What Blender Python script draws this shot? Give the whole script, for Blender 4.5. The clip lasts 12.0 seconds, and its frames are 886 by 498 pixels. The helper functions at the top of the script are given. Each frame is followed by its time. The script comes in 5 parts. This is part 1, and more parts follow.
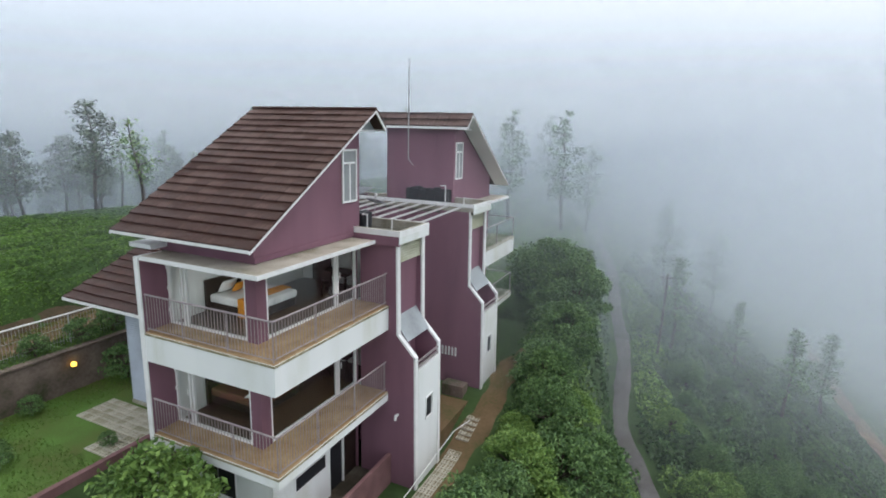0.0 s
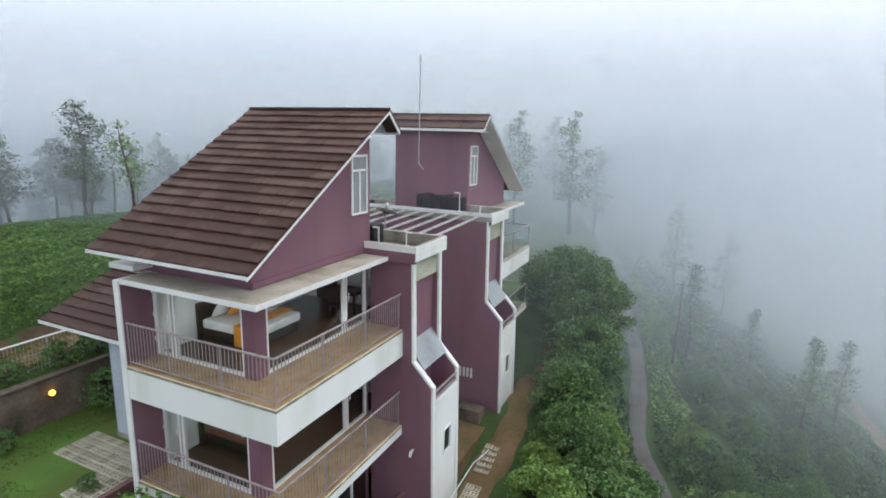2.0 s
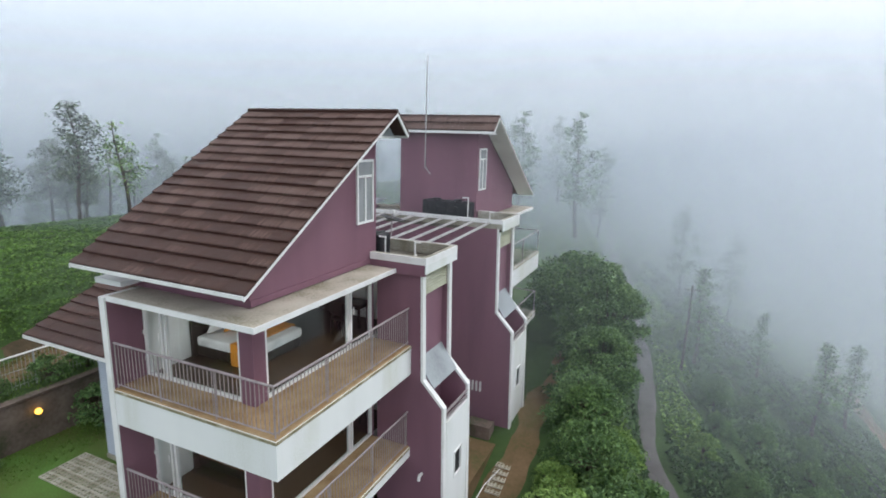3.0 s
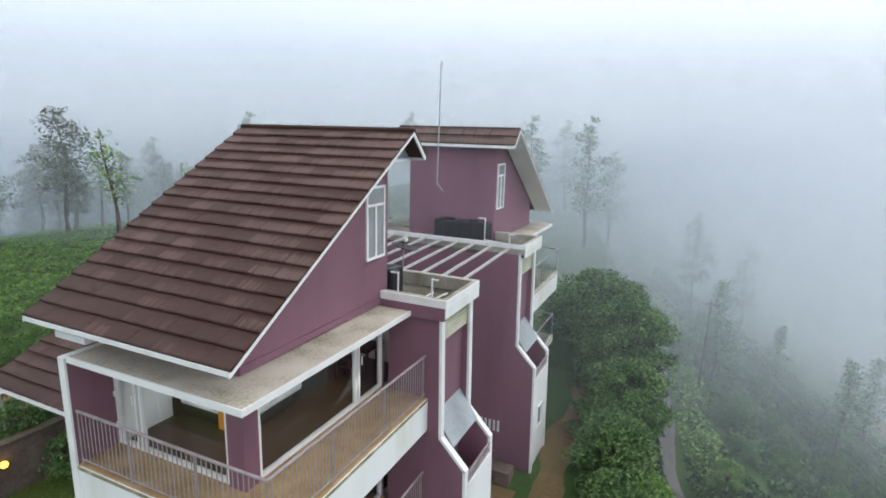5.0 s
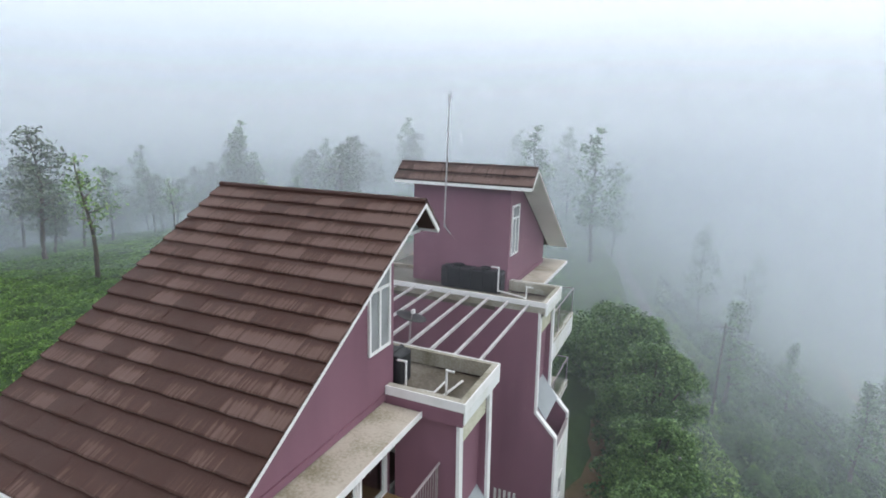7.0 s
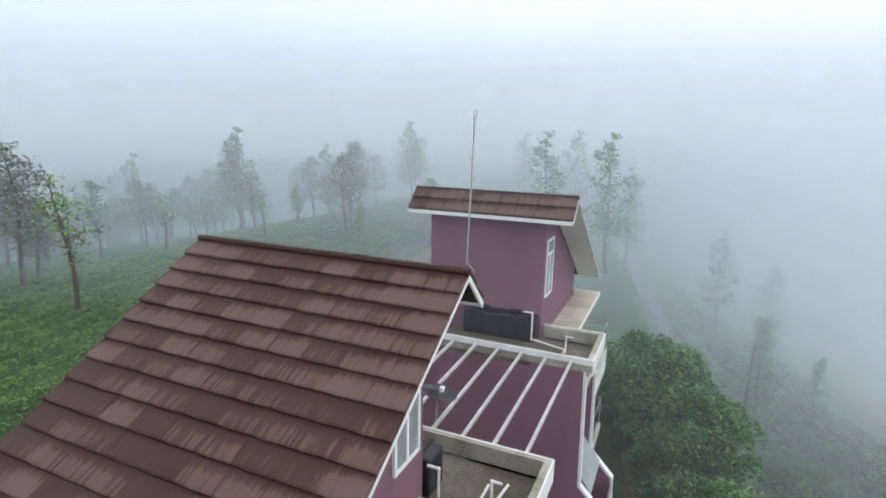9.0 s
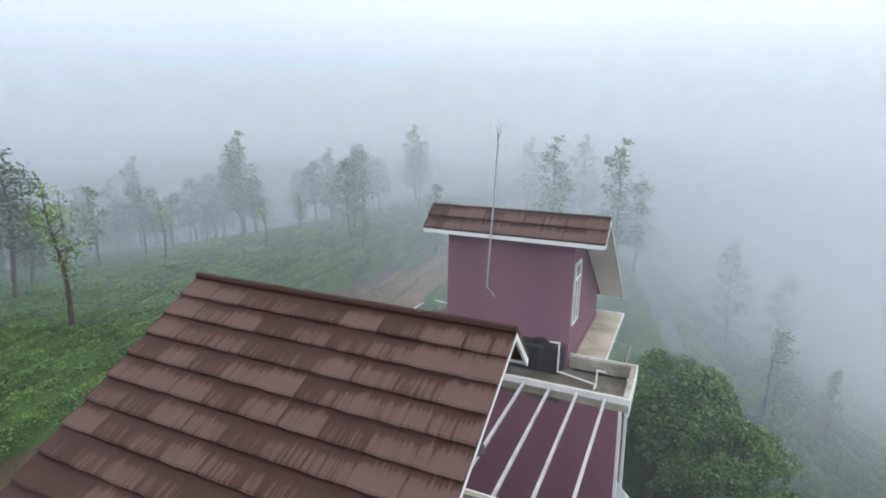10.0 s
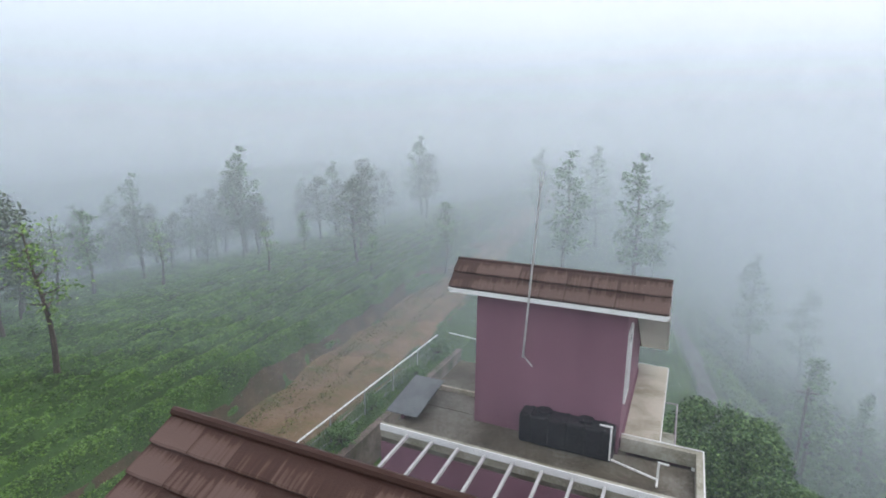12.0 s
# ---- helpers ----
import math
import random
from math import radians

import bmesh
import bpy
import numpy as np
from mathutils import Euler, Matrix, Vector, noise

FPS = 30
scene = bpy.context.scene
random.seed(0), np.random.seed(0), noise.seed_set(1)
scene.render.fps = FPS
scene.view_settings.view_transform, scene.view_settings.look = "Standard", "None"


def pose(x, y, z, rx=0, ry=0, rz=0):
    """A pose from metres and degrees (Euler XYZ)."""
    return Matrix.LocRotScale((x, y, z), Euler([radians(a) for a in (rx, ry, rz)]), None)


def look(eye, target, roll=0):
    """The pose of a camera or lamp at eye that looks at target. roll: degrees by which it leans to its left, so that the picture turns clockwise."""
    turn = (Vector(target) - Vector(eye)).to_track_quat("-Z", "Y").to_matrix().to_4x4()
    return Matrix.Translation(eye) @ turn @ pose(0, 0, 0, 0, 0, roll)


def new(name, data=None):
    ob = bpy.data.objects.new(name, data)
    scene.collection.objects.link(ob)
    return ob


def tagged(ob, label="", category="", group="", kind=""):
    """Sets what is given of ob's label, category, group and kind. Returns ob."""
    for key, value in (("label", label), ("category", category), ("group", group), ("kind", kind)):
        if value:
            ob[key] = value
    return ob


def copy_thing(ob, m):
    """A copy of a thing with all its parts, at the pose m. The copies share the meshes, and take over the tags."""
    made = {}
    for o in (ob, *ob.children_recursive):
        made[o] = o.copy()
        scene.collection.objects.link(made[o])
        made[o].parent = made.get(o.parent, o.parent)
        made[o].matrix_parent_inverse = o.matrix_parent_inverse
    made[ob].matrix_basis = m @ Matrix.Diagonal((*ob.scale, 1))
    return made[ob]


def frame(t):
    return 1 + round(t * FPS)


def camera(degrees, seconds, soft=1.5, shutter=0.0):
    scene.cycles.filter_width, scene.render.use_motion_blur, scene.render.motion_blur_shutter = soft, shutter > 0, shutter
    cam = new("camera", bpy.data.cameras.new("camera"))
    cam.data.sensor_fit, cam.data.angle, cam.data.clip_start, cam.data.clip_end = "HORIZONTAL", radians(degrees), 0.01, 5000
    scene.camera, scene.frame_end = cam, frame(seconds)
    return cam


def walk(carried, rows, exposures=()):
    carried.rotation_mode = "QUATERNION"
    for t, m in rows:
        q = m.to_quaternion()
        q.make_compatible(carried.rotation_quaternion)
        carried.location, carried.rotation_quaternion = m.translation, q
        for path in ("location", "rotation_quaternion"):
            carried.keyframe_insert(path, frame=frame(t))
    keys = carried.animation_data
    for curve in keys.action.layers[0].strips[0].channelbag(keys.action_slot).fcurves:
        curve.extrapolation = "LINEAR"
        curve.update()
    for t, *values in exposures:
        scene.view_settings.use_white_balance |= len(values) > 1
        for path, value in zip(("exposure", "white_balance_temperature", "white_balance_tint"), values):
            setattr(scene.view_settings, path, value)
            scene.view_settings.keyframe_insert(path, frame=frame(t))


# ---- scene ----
cam = camera(78.7, 12.0, 1.8)
PATH = [
    (0, (0.238, 0.226, 11.745), (-0.581, 2.002, 11.323), 1.6),
    (0.5, (-0.088, 0.552, 11.749), (-0.905, 2.328, 11.328), 1.7),
    (1, (-0.467, 0.911, 11.721), (-1.281, 2.689, 11.303), 1.6),
    (1.5, (-0.812, 1.314, 11.76), (-1.626, 3.093, 11.342), 1.6),
    (2, (-1.188, 1.707, 11.8), (-2.001, 3.486, 11.381), 1.5),
    (2.5, (-1.51, 2.085, 11.809), (-2.324, 3.863, 11.391), 1.5),
    (3, (-1.918, 2.519, 11.869), (-2.73, 4.299, 11.451), 1.5),
    (5, (-3.282, 4.209, 12.346), (-4.094, 5.988, 11.928), 1.6),
    (5.5, (-3.608, 4.651, 12.599), (-4.413, 6.433, 12.18), 1.7),
    (6, (-4.041, 5.124, 12.971), (-4.835, 6.911, 12.547), 1.7),
    (6.5, (-4.34, 5.612, 13.324), (-5.136, 7.397, 12.9), 1.6),
    (7, (-4.695, 6.183, 13.672), (-5.491, 7.967, 13.242), 1.5),
    (9, (-6.423, 8.337, 14.303), (-7.217, 10.121, 13.87), 1.0),
    (9.5, (-6.9, 8.816, 14.364), (-7.697, 10.602, 13.943), 1.1),
    (10, (-7.391, 9.291, 14.629), (-8.187, 11.075, 14.199), 1.2),
    (10.5, (-7.817, 9.737, 14.824), (-8.612, 11.522, 14.4), 1.1),
    (11, (-8.144, 10.21, 15.051), (-8.951, 11.992, 14.633), 0.8),
    (11.5, (-8.486, 10.65, 15.322), (-9.295, 12.43, 14.902), 0.8),
    (12, (-8.875, 11.105, 15.535), (-9.683, 12.887, 15.121), 0.7),
]
walk(cam, [(t, look(eye, target, roll)) for t, eye, target, roll in PATH], exposures=((0.0, -0.09), (3.0, 0.0), (6.0, 0.05), (9.0, 0.04), (12.0, -0.04)))

# ---- light ----
SUN_EL, SUN_AZ = 55.0, 60.0
world = bpy.data.worlds.new("overcast_sky")
scene.world = world
world.use_nodes = True
wn, wl = world.node_tree.nodes, world.node_tree.links
wn.clear()
w_out = wn.new("ShaderNodeOutputWorld")
w_bg = wn.new("ShaderNodeBackground")
w_sky = wn.new("ShaderNodeTexSky")
w_sky.sky_type = "NISHITA"
w_sky.sun_disc = False
w_sky.sun_elevation = radians(SUN_EL)
w_sky.sun_rotation = radians(SUN_AZ)
w_sky.dust_density = 5.0
w_dim = wn.new("ShaderNodeVectorMath")
w_dim.operation = "SCALE"
w_dim.inputs["Scale"].default_value = 0.043
w_geo = wn.new("ShaderNodeTexCoord")
w_sep = wn.new("ShaderNodeSeparateXYZ")
w_ramp = wn.new("ShaderNodeValToRGB")
w_ramp.color_ramp.elements[0].position = 0.0
w_ramp.color_ramp.elements[0].color = (0.43, 0.50, 0.60, 1)
w_ramp.color_ramp.elements[1].position = 0.62
w_ramp.color_ramp.elements[1].color = (0.865, 0.905, 0.965, 1)
for p, c in ((0.08, (0.51, 0.60, 0.72, 1)), (0.20, (0.69, 0.775, 0.885, 1)), (0.32, (0.785, 0.845, 0.93, 1))):
    w_ramp.color_ramp.elements.new(p).color = c
w_ramp.color_ramp.interpolation = "B_SPLINE"
w_noise = wn.new("ShaderNodeTexNoise")
w_noise.inputs["Scale"].default_value = 1.6
w_noise.inputs["Detail"].default_value = 3.0
w_ms = wn.new("ShaderNodeMath")
w_ms.operation = "MULTIPLY_ADD"
w_ms.inputs[1].default_value = 0.16
w_ma = wn.new("ShaderNodeMath")
w_ma.operation = "MULTIPLY_ADD"
w_ma.inputs[1].default_value = 0.10
w_mix = wn.new("ShaderNodeMix")
w_mix.data_type = "RGBA"
w_mix.inputs["Factor"].default_value = 0.88
wl.new(w_geo.outputs["Generated"], w_sep.inputs[0])
wl.new(w_geo.outputs["Generated"], w_noise.inputs["Vector"])
wl.new(w_noise.outputs["Fac"], w_ms.inputs[0])
wl.new(w_sep.outputs["Z"], w_ms.inputs[2])
wl.new(w_sep.outputs["X"], w_ma.inputs[0])
wl.new(w_ms.outputs[0], w_ma.inputs[2])
wl.new(w_ma.outputs[0], w_ramp.inputs["Fac"])
wl.new(w_sky.outputs[0], w_dim.inputs[0])
wl.new(w_dim.outputs[0], w_mix.inputs["A"])
wl.new(w_ramp.outputs["Color"], w_mix.inputs["B"])
wl.new(w_mix.outputs["Result"], w_bg.inputs["Color"])
w_bg.inputs["Strength"].default_value = 1.53
wl.new(w_bg.outputs[0], w_out.inputs["Surface"])

sun = new("sun", bpy.data.lights.new("sun", "SUN"))
sun.data.energy = 0.7
sun.data.angle = radians(40)
sun.data.color = (1.0, 0.97, 0.92)
sun.matrix_world = look((0, 0, 0), (-math.sin(radians(SUN_AZ)) * math.cos(radians(SUN_EL)), -math.cos(radians(SUN_AZ)) * math.cos(radians(SUN_EL)), -math.sin(radians(SUN_EL))))
scene.cycles.transparent_max_bounces = 48


# ---- materials ----
def material(name, base, rough=0.7, dark=None, light=None, scale=1.5, fine=25.0, bump=0.15, metal=0.0, spread=0.0, streak=False, island=False, spec=0.4):
    """A surface with stains at a large scale, grain at a small one, and a fine relief."""
    m = bpy.data.materials.new(name)
    m.use_nodes = True
    n, l = m.node_tree.nodes, m.node_tree.links
    b = n["Principled BSDF"]
    b.inputs["Roughness"].default_value = rough
    b.inputs["Metallic"].default_value = metal
    b.inputs["Specular IOR Level"].default_value = spec
    dark = dark or tuple(c * 0.72 for c in base)
    light = light or tuple(min(1, c * 1.18) for c in base)
    co = n.new("ShaderNodeTexCoord")
    mp = n.new("ShaderNodeMapping")
    if streak:
        mp.inputs["Scale"].default_value = (1.0, 1.0, 0.16)
    l.new(co.outputs["Object"], mp.inputs[0])
    big = n.new("ShaderNodeTexNoise")
    big.inputs["Scale"].default_value = scale
    big.inputs["Detail"].default_value = 5
    l.new(mp.outputs[0], big.inputs["Vector"])
    small = n.new("ShaderNodeTexNoise")
    small.inputs["Scale"].default_value = fine
    small.inputs["Detail"].default_value = 4
    l.new(co.outputs["Object"], small.inputs["Vector"])
    ramp = n.new("ShaderNodeValToRGB")
    e = ramp.color_ramp.elements
    e[0].position, e[0].color = 0.3, (*dark, 1)
    e[1].position, e[1].color = 0.72, (*light, 1)
    e.new(0.5).color = (*base, 1)
    add = n.new("ShaderNodeMath")
    add.operation = "MULTIPLY_ADD"
    add.inputs[1].default_value = 0.35
    l.new(small.outputs["Fac"], add.inputs[0])
    sub = n.new("ShaderNodeMath")
    sub.operation = "MULTIPLY_ADD"
    sub.inputs[1].default_value = 0.75
    sub.inputs[2].default_value = -0.05
    l.new(big.outputs["Fac"], sub.inputs[0])
    l.new(sub.outputs[0], add.inputs[2])
    fac = add.outputs[0]
    if spread:
        rnd = n.new("ShaderNodeNewGeometry" if island else "ShaderNodeObjectInfo")
        mul = n.new("ShaderNodeMath")
        mul.operation = "MULTIPLY_ADD"
        mul.inputs[1].default_value = spread
        l.new(rnd.outputs["Random Per Island" if island else "Random"], mul.inputs[0])
        mid = n.new("ShaderNodeMath")
        mid.operation = "SUBTRACT"
        mid.inputs[1].default_value = spread / 2
        l.new(fac, mul.inputs[2])
        l.new(mul.outputs[0], mid.inputs[0])
        fac = mid.outputs[0]
    l.new(fac, ramp.inputs["Fac"])
    l.new(ramp.outputs["Color"], b.inputs["Base Color"])
    if bump:
        bp = n.new("ShaderNodeBump")
        bp.inputs["Strength"].default_value = bump
        bp.inputs["Distance"].default_value = 0.02
        l.new(small.outputs["Fac"], bp.inputs["Height"])
        l.new(bp.outputs[0], b.inputs["Normal"])
    return m


PURPLE = material("purple_plaster", (0.225, 0.113, 0.150), 0.85, (0.180, 0.090, 0.120), (0.255, 0.132, 0.172), 0.9, 60, 0.08, streak=True)
WHITE = material("white_paint", (0.80, 0.82, 0.82), 0.75, (0.58, 0.59, 0.49), (0.86, 0.87, 0.87), 0.8, 40, 0.06, streak=True)
TRIM = material("white_trim", (0.84, 0.84, 0.84), 0.6, (0.72, 0.72, 0.70), (0.88, 0.88, 0.88), 2.0, 40, 0.04)
CONCRETE = material("stained_concrete", (0.37, 0.35, 0.29), 0.9, (0.16, 0.15, 0.095), (0.56, 0.55, 0.50), 1.3, 20, 0.15)
CANOPY = material("stained_pale_canopy", (0.52, 0.475, 0.40), 0.9, (0.27, 0.25, 0.17), (0.62, 0.585, 0.51), 1.1, 18, 0.12)
WETFLOOR = material("wet_stained_concrete", (0.105, 0.088, 0.066), 0.55, (0.045, 0.040, 0.028), (0.22, 0.205, 0.18), 0.9, 14, 0.1)
BALCFLOOR = material("ochre_balcony_tile", (0.40, 0.27, 0.14), 0.45, (0.28, 0.17, 0.08), (0.50, 0.37, 0.22), 1.8, 18, 0.05)
ROOFDARK = material("brown_roof_underlay", (0.060, 0.032, 0.028), 0.8)
def tile_material():
    """Brown stone-coated tile: pale where it has dried, dark and wet elsewhere, with run-off drips down each tile; a
    shadow line is painted on the head too.
    """
    m = bpy.data.materials.new("brown_roof_tile")
    m.use_nodes = True
    n, l = m.node_tree.nodes, m.node_tree.links
    b = n["Principled BSDF"]
    b.inputs["Specular IOR Level"].default_value = 0.32

    def noise(vec, scale, detail):
        t = n.new("ShaderNodeTexNoise")
        t.inputs["Scale"].default_value, t.inputs["Detail"].default_value = scale, detail
        l.new(vec, t.inputs["Vector"])
        return t.outputs["Fac"]

    def add(total, value, k, base=0.0):
        f = n.new("ShaderNodeMath")
        f.operation = "MULTIPLY_ADD"
        f.inputs[1].default_value, f.inputs[2].default_value = k, base
        l.new(value, f.inputs[0])
        if total is not None:
            l.new(total, f.inputs[2])
        return f.outputs[0]

    geo, inf, co = n.new("ShaderNodeNewGeometry"), n.new("ShaderNodeObjectInfo"), n.new("ShaderNodeTexCoord")
    mp = n.new("ShaderNodeMapping")
    mp.inputs["Scale"].default_value = (24.0, 1.5, 1.5)
    l.new(geo.outputs["Position"], mp.inputs[0])
    sep, high = n.new("ShaderNodeSeparateXYZ"), n.new("ShaderNodeSeparateXYZ")
    l.new(co.outputs["Object"], sep.inputs[0])
    l.new(geo.outputs["Position"], high.inputs[0])
    drip = noise(mp.outputs[0], 1.0, 2)
    patch = noise(geo.outputs["Position"], 0.45, 2)
    grain = noise(geo.outputs["Position"], 60, 3)
    # darker head: drips plus the shadow under the next course, put into the colour
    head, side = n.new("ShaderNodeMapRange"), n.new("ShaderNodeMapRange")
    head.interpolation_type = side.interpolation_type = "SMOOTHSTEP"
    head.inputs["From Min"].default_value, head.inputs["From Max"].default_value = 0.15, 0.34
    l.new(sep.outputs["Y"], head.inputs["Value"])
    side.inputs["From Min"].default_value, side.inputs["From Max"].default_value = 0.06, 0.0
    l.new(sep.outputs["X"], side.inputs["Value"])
    # paler higher up the roof
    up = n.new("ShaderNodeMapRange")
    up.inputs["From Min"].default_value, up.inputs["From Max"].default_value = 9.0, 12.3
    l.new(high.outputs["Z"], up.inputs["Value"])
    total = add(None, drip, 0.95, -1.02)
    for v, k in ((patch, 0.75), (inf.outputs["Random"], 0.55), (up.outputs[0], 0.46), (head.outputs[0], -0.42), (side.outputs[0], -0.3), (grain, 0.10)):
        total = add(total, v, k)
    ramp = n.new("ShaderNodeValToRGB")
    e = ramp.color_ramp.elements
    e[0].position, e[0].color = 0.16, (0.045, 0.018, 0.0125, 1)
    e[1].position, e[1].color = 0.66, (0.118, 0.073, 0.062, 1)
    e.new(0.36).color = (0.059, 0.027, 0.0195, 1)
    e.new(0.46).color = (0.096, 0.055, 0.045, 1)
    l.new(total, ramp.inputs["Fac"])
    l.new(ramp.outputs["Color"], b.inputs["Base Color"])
    gloss = n.new("ShaderNodeMapRange")
    gloss.inputs["From Min"].default_value, gloss.inputs["From Max"].default_value = 0.2, 0.6
    gloss.inputs["To Min"].default_value, gloss.inputs["To Max"].default_value = 0.58, 0.75
    l.new(total, gloss.inputs["Value"])
    l.new(gloss.outputs[0], b.inputs["Roughness"])
    bp = n.new("ShaderNodeBump")
    bp.inputs["Strength"].default_value, bp.inputs["Distance"].default_value = 0.25, 0.02
    l.new(grain, bp.inputs["Height"])
    l.new(bp.outputs[0], b.inputs["Normal"])
    return m


TILE = tile_material()
STEEL = material("grey_painted_steel", (0.36, 0.31, 0.32), 0.5, metal=0.2, scale=5)
BEAM = material("pale_steel_beam", (0.50, 0.485, 0.49), 0.5, scale=4)
DARKMETAL = material("dark_metal", (0.06, 0.06, 0.065), 0.45, metal=0.5, scale=5)
SHEET = material("grey_polycarbonate_sheet", (0.34, 0.37, 0.39), 0.3, (0.24, 0.26, 0.27), (0.42, 0.45, 0.47), 1.2, 20, 0.03)
# opaque grey pane for the gable windows
PANEGREY = material("grey_window_pane", (0.30, 0.31, 0.32), 0.12, scale=1.5, bump=0)
DARKSHEET = material("dark_wet_sheet", (0.10, 0.11, 0.12), 0.45, (0.06, 0.066, 0.07), (0.16, 0.17, 0.18), 1.3, 18, 0.05)
BANK = material("dark_earth_bank", (0.075, 0.055, 0.032), 0.95, (0.04, 0.045, 0.018), (0.12, 0.085, 0.05), 0.9, 7, 0.7)
BLADE = material("lawn_blade", (0.105, 0.195, 0.030), 0.7, (0.070, 0.140, 0.018), (0.140, 0.240, 0.042), 0.6, 6, 0, spread=0.4, island=True)
VERGE = material("verge_blade", (0.150, 0.155, 0.040), 0.8, (0.095, 0.115, 0.025), (0.205, 0.185, 0.070), 0.6, 6, 0, spread=0.4, island=True)
MOULD = material("mouldy_edge", (0.30, 0.27, 0.17), 0.9, (0.12, 0.11, 0.05), (0.58, 0.56, 0.48), 3.0, 22, 0.2)
CORRUG = material("pale_grey_cladding", (0.48, 0.53, 0.60), 0.5, scale=1)
BLACK = material("black_plastic", (0.020, 0.021, 0.025), 0.5, scale=4)
PIPE = material("white_pvc_pipe", (0.78, 0.78, 0.77), 0.4, scale=5)
LOUVRE = material("weathered_louvre", (0.50, 0.50, 0.38), 0.6, (0.33, 0.33, 0.20), (0.66, 0.66, 0.58), 1.6, 20, 0.05)
PINK = material("faded_red_plaster", (0.21, 0.11, 0.112), 0.85, (0.14, 0.075, 0.074), (0.28, 0.165, 0.16), 1.2, 30, 0.1)
WOODFLOOR = material("dark_wood_floor", (0.055, 0.030, 0.022), 0.3, scale=2)
DARKWOOD = material("dark_stained_wood", (0.030, 0.018, 0.015), 0.4, scale=3)
LINEN = material("white_linen", (0.80, 0.79, 0.78), 0.9, scale=3, bump=0.1)
ORANGE = material("orange_fabric", (0.72, 0.28, 0.03), 0.9, scale=4)
BROWNCLOTH = material("brown_fabric", (0.16, 0.07, 0.045), 0.9, scale=4)
CREAM = material("cream_wall_paint", (0.80, 0.80, 0.78), 0.85, scale=1)
DIRT = material("dirt_road", (0.160, 0.102, 0.056), 0.95, (0.078, 0.082, 0.026), (0.225, 0.150, 0.098), 0.55, 6, 0.5)
SOIL = material("bare_soil", (0.145, 0.098, 0.048), 0.95, (0.075, 0.085, 0.026), (0.21, 0.135, 0.075), 0.8, 8, 0.5)
ASPHALT = material("wet_tar_path", (0.115, 0.105, 0.105), 0.6, (0.075, 0.065, 0.06), (0.17, 0.16, 0.155), 0.7, 12, 0.3)
GRASS = material("lawn_grass", (0.085, 0.150, 0.026), 0.9, (0.10, 0.115, 0.028), (0.105, 0.235, 0.04), 0.7, 18, 0.6)
SCRUB = material("scrub_ground", (0.042, 0.082, 0.022), 0.95, (0.026, 0.042, 0.015), (0.060, 0.100, 0.028), 0.35, 4, 0.8)
# dark green under the leaves, with the furrows' shade put into the colour
TEAGROUND = material("tea_shade_green", (0.040, 0.085, 0.018), 0.85, (0.016, 0.034, 0.008), (0.070, 0.145, 0.030), 0.5, 9, 1.0)
TEALEAF = material("tea_leaf", (0.098, 0.200, 0.030), 0.55, (0.048, 0.112, 0.016), (0.150, 0.270, 0.048), 0.25, 6, 0, spread=0.5, island=True)
LEAF = material("tree_leaf", (0.110, 0.205, 0.066), 0.65, (0.062, 0.125, 0.040), (0.165, 0.285, 0.092), 0.5, 5, 0, spread=0.5, island=True)
LEAFBANK = material("bank_tree_leaf", (0.098, 0.185, 0.060), 0.65, (0.046, 0.098, 0.034), (0.165, 0.275, 0.085), 0.45, 4, 0, spread=0.5, island=True)
LEAFDARK = material("undergrowth_leaf", (0.055, 0.118, 0.036), 0.7, (0.030, 0.068, 0.020), (0.090, 0.170, 0.050), 0.5, 5, 0, spread=0.5, island=True)
LEAFGREY = material("silver_oak_leaf", (0.095, 0.125, 0.080), 0.6, (0.055, 0.078, 0.048), (0.140, 0.180, 0.105), 0.4, 5, 0, spread=0.5, island=True)
LEAFBRIGHT = material("young_leaf", (0.16, 0.27, 0.06), 0.6, (0.085, 0.165, 0.036), (0.23, 0.36, 0.09), 0.5, 5, 0, spread=0.5, island=True)
BARK = material("bark", (0.085, 0.068, 0.055), 0.95, scale=4, fine=20, bump=0.6)
STONE = material("paver_concrete", (0.50, 0.47, 0.38), 0.9, (0.34, 0.31, 0.22), (0.60, 0.57, 0.48), 2, 20, 0.2, spread=0.3)
WIRE = material("fence_wire", (0.40, 0.41, 0.42), 0.5, metal=0.4, scale=4)
ROCK = material("mossy_retaining_wall", (0.15, 0.115, 0.095), 0.95, (0.06, 0.07, 0.035), (0.24, 0.19, 0.16), 1.1, 9, 0.7)

GLASS = bpy.data.materials.new("window_glass")
GLASS.use_nodes = True
gn, gl = GLASS.node_tree.nodes, GLASS.node_tree.links
gn.clear()
g_out, g_mix, g_tr, g_gl = gn.new("ShaderNodeOutputMaterial"), gn.new("ShaderNodeMixShader"), gn.new("ShaderNodeBsdfTransparent"), gn.new("ShaderNodeBsdfGlossy")
g_lw, g_pow, g_fac = gn.new("ShaderNodeLayerWeight"), gn.new("ShaderNodeMath"), gn.new("ShaderNodeMath")
g_tr.inputs["Color"].default_value = (0.93, 0.95, 0.945, 1)
g_gl.inputs["Roughness"].default_value = 0.02
g_lw.inputs["Blend"].default_value = 0.5
g_pow.operation, g_pow.inputs[1].default_value = "POWER", 4.0
g_fac.operation, g_fac.inputs[1].default_value, g_fac.inputs[2].default_value = "MULTIPLY_ADD", 0.8, 0.035
gl.new(g_lw.outputs["Facing"], g_pow.inputs[0])
gl.new(g_pow.outputs[0], g_fac.inputs[0])
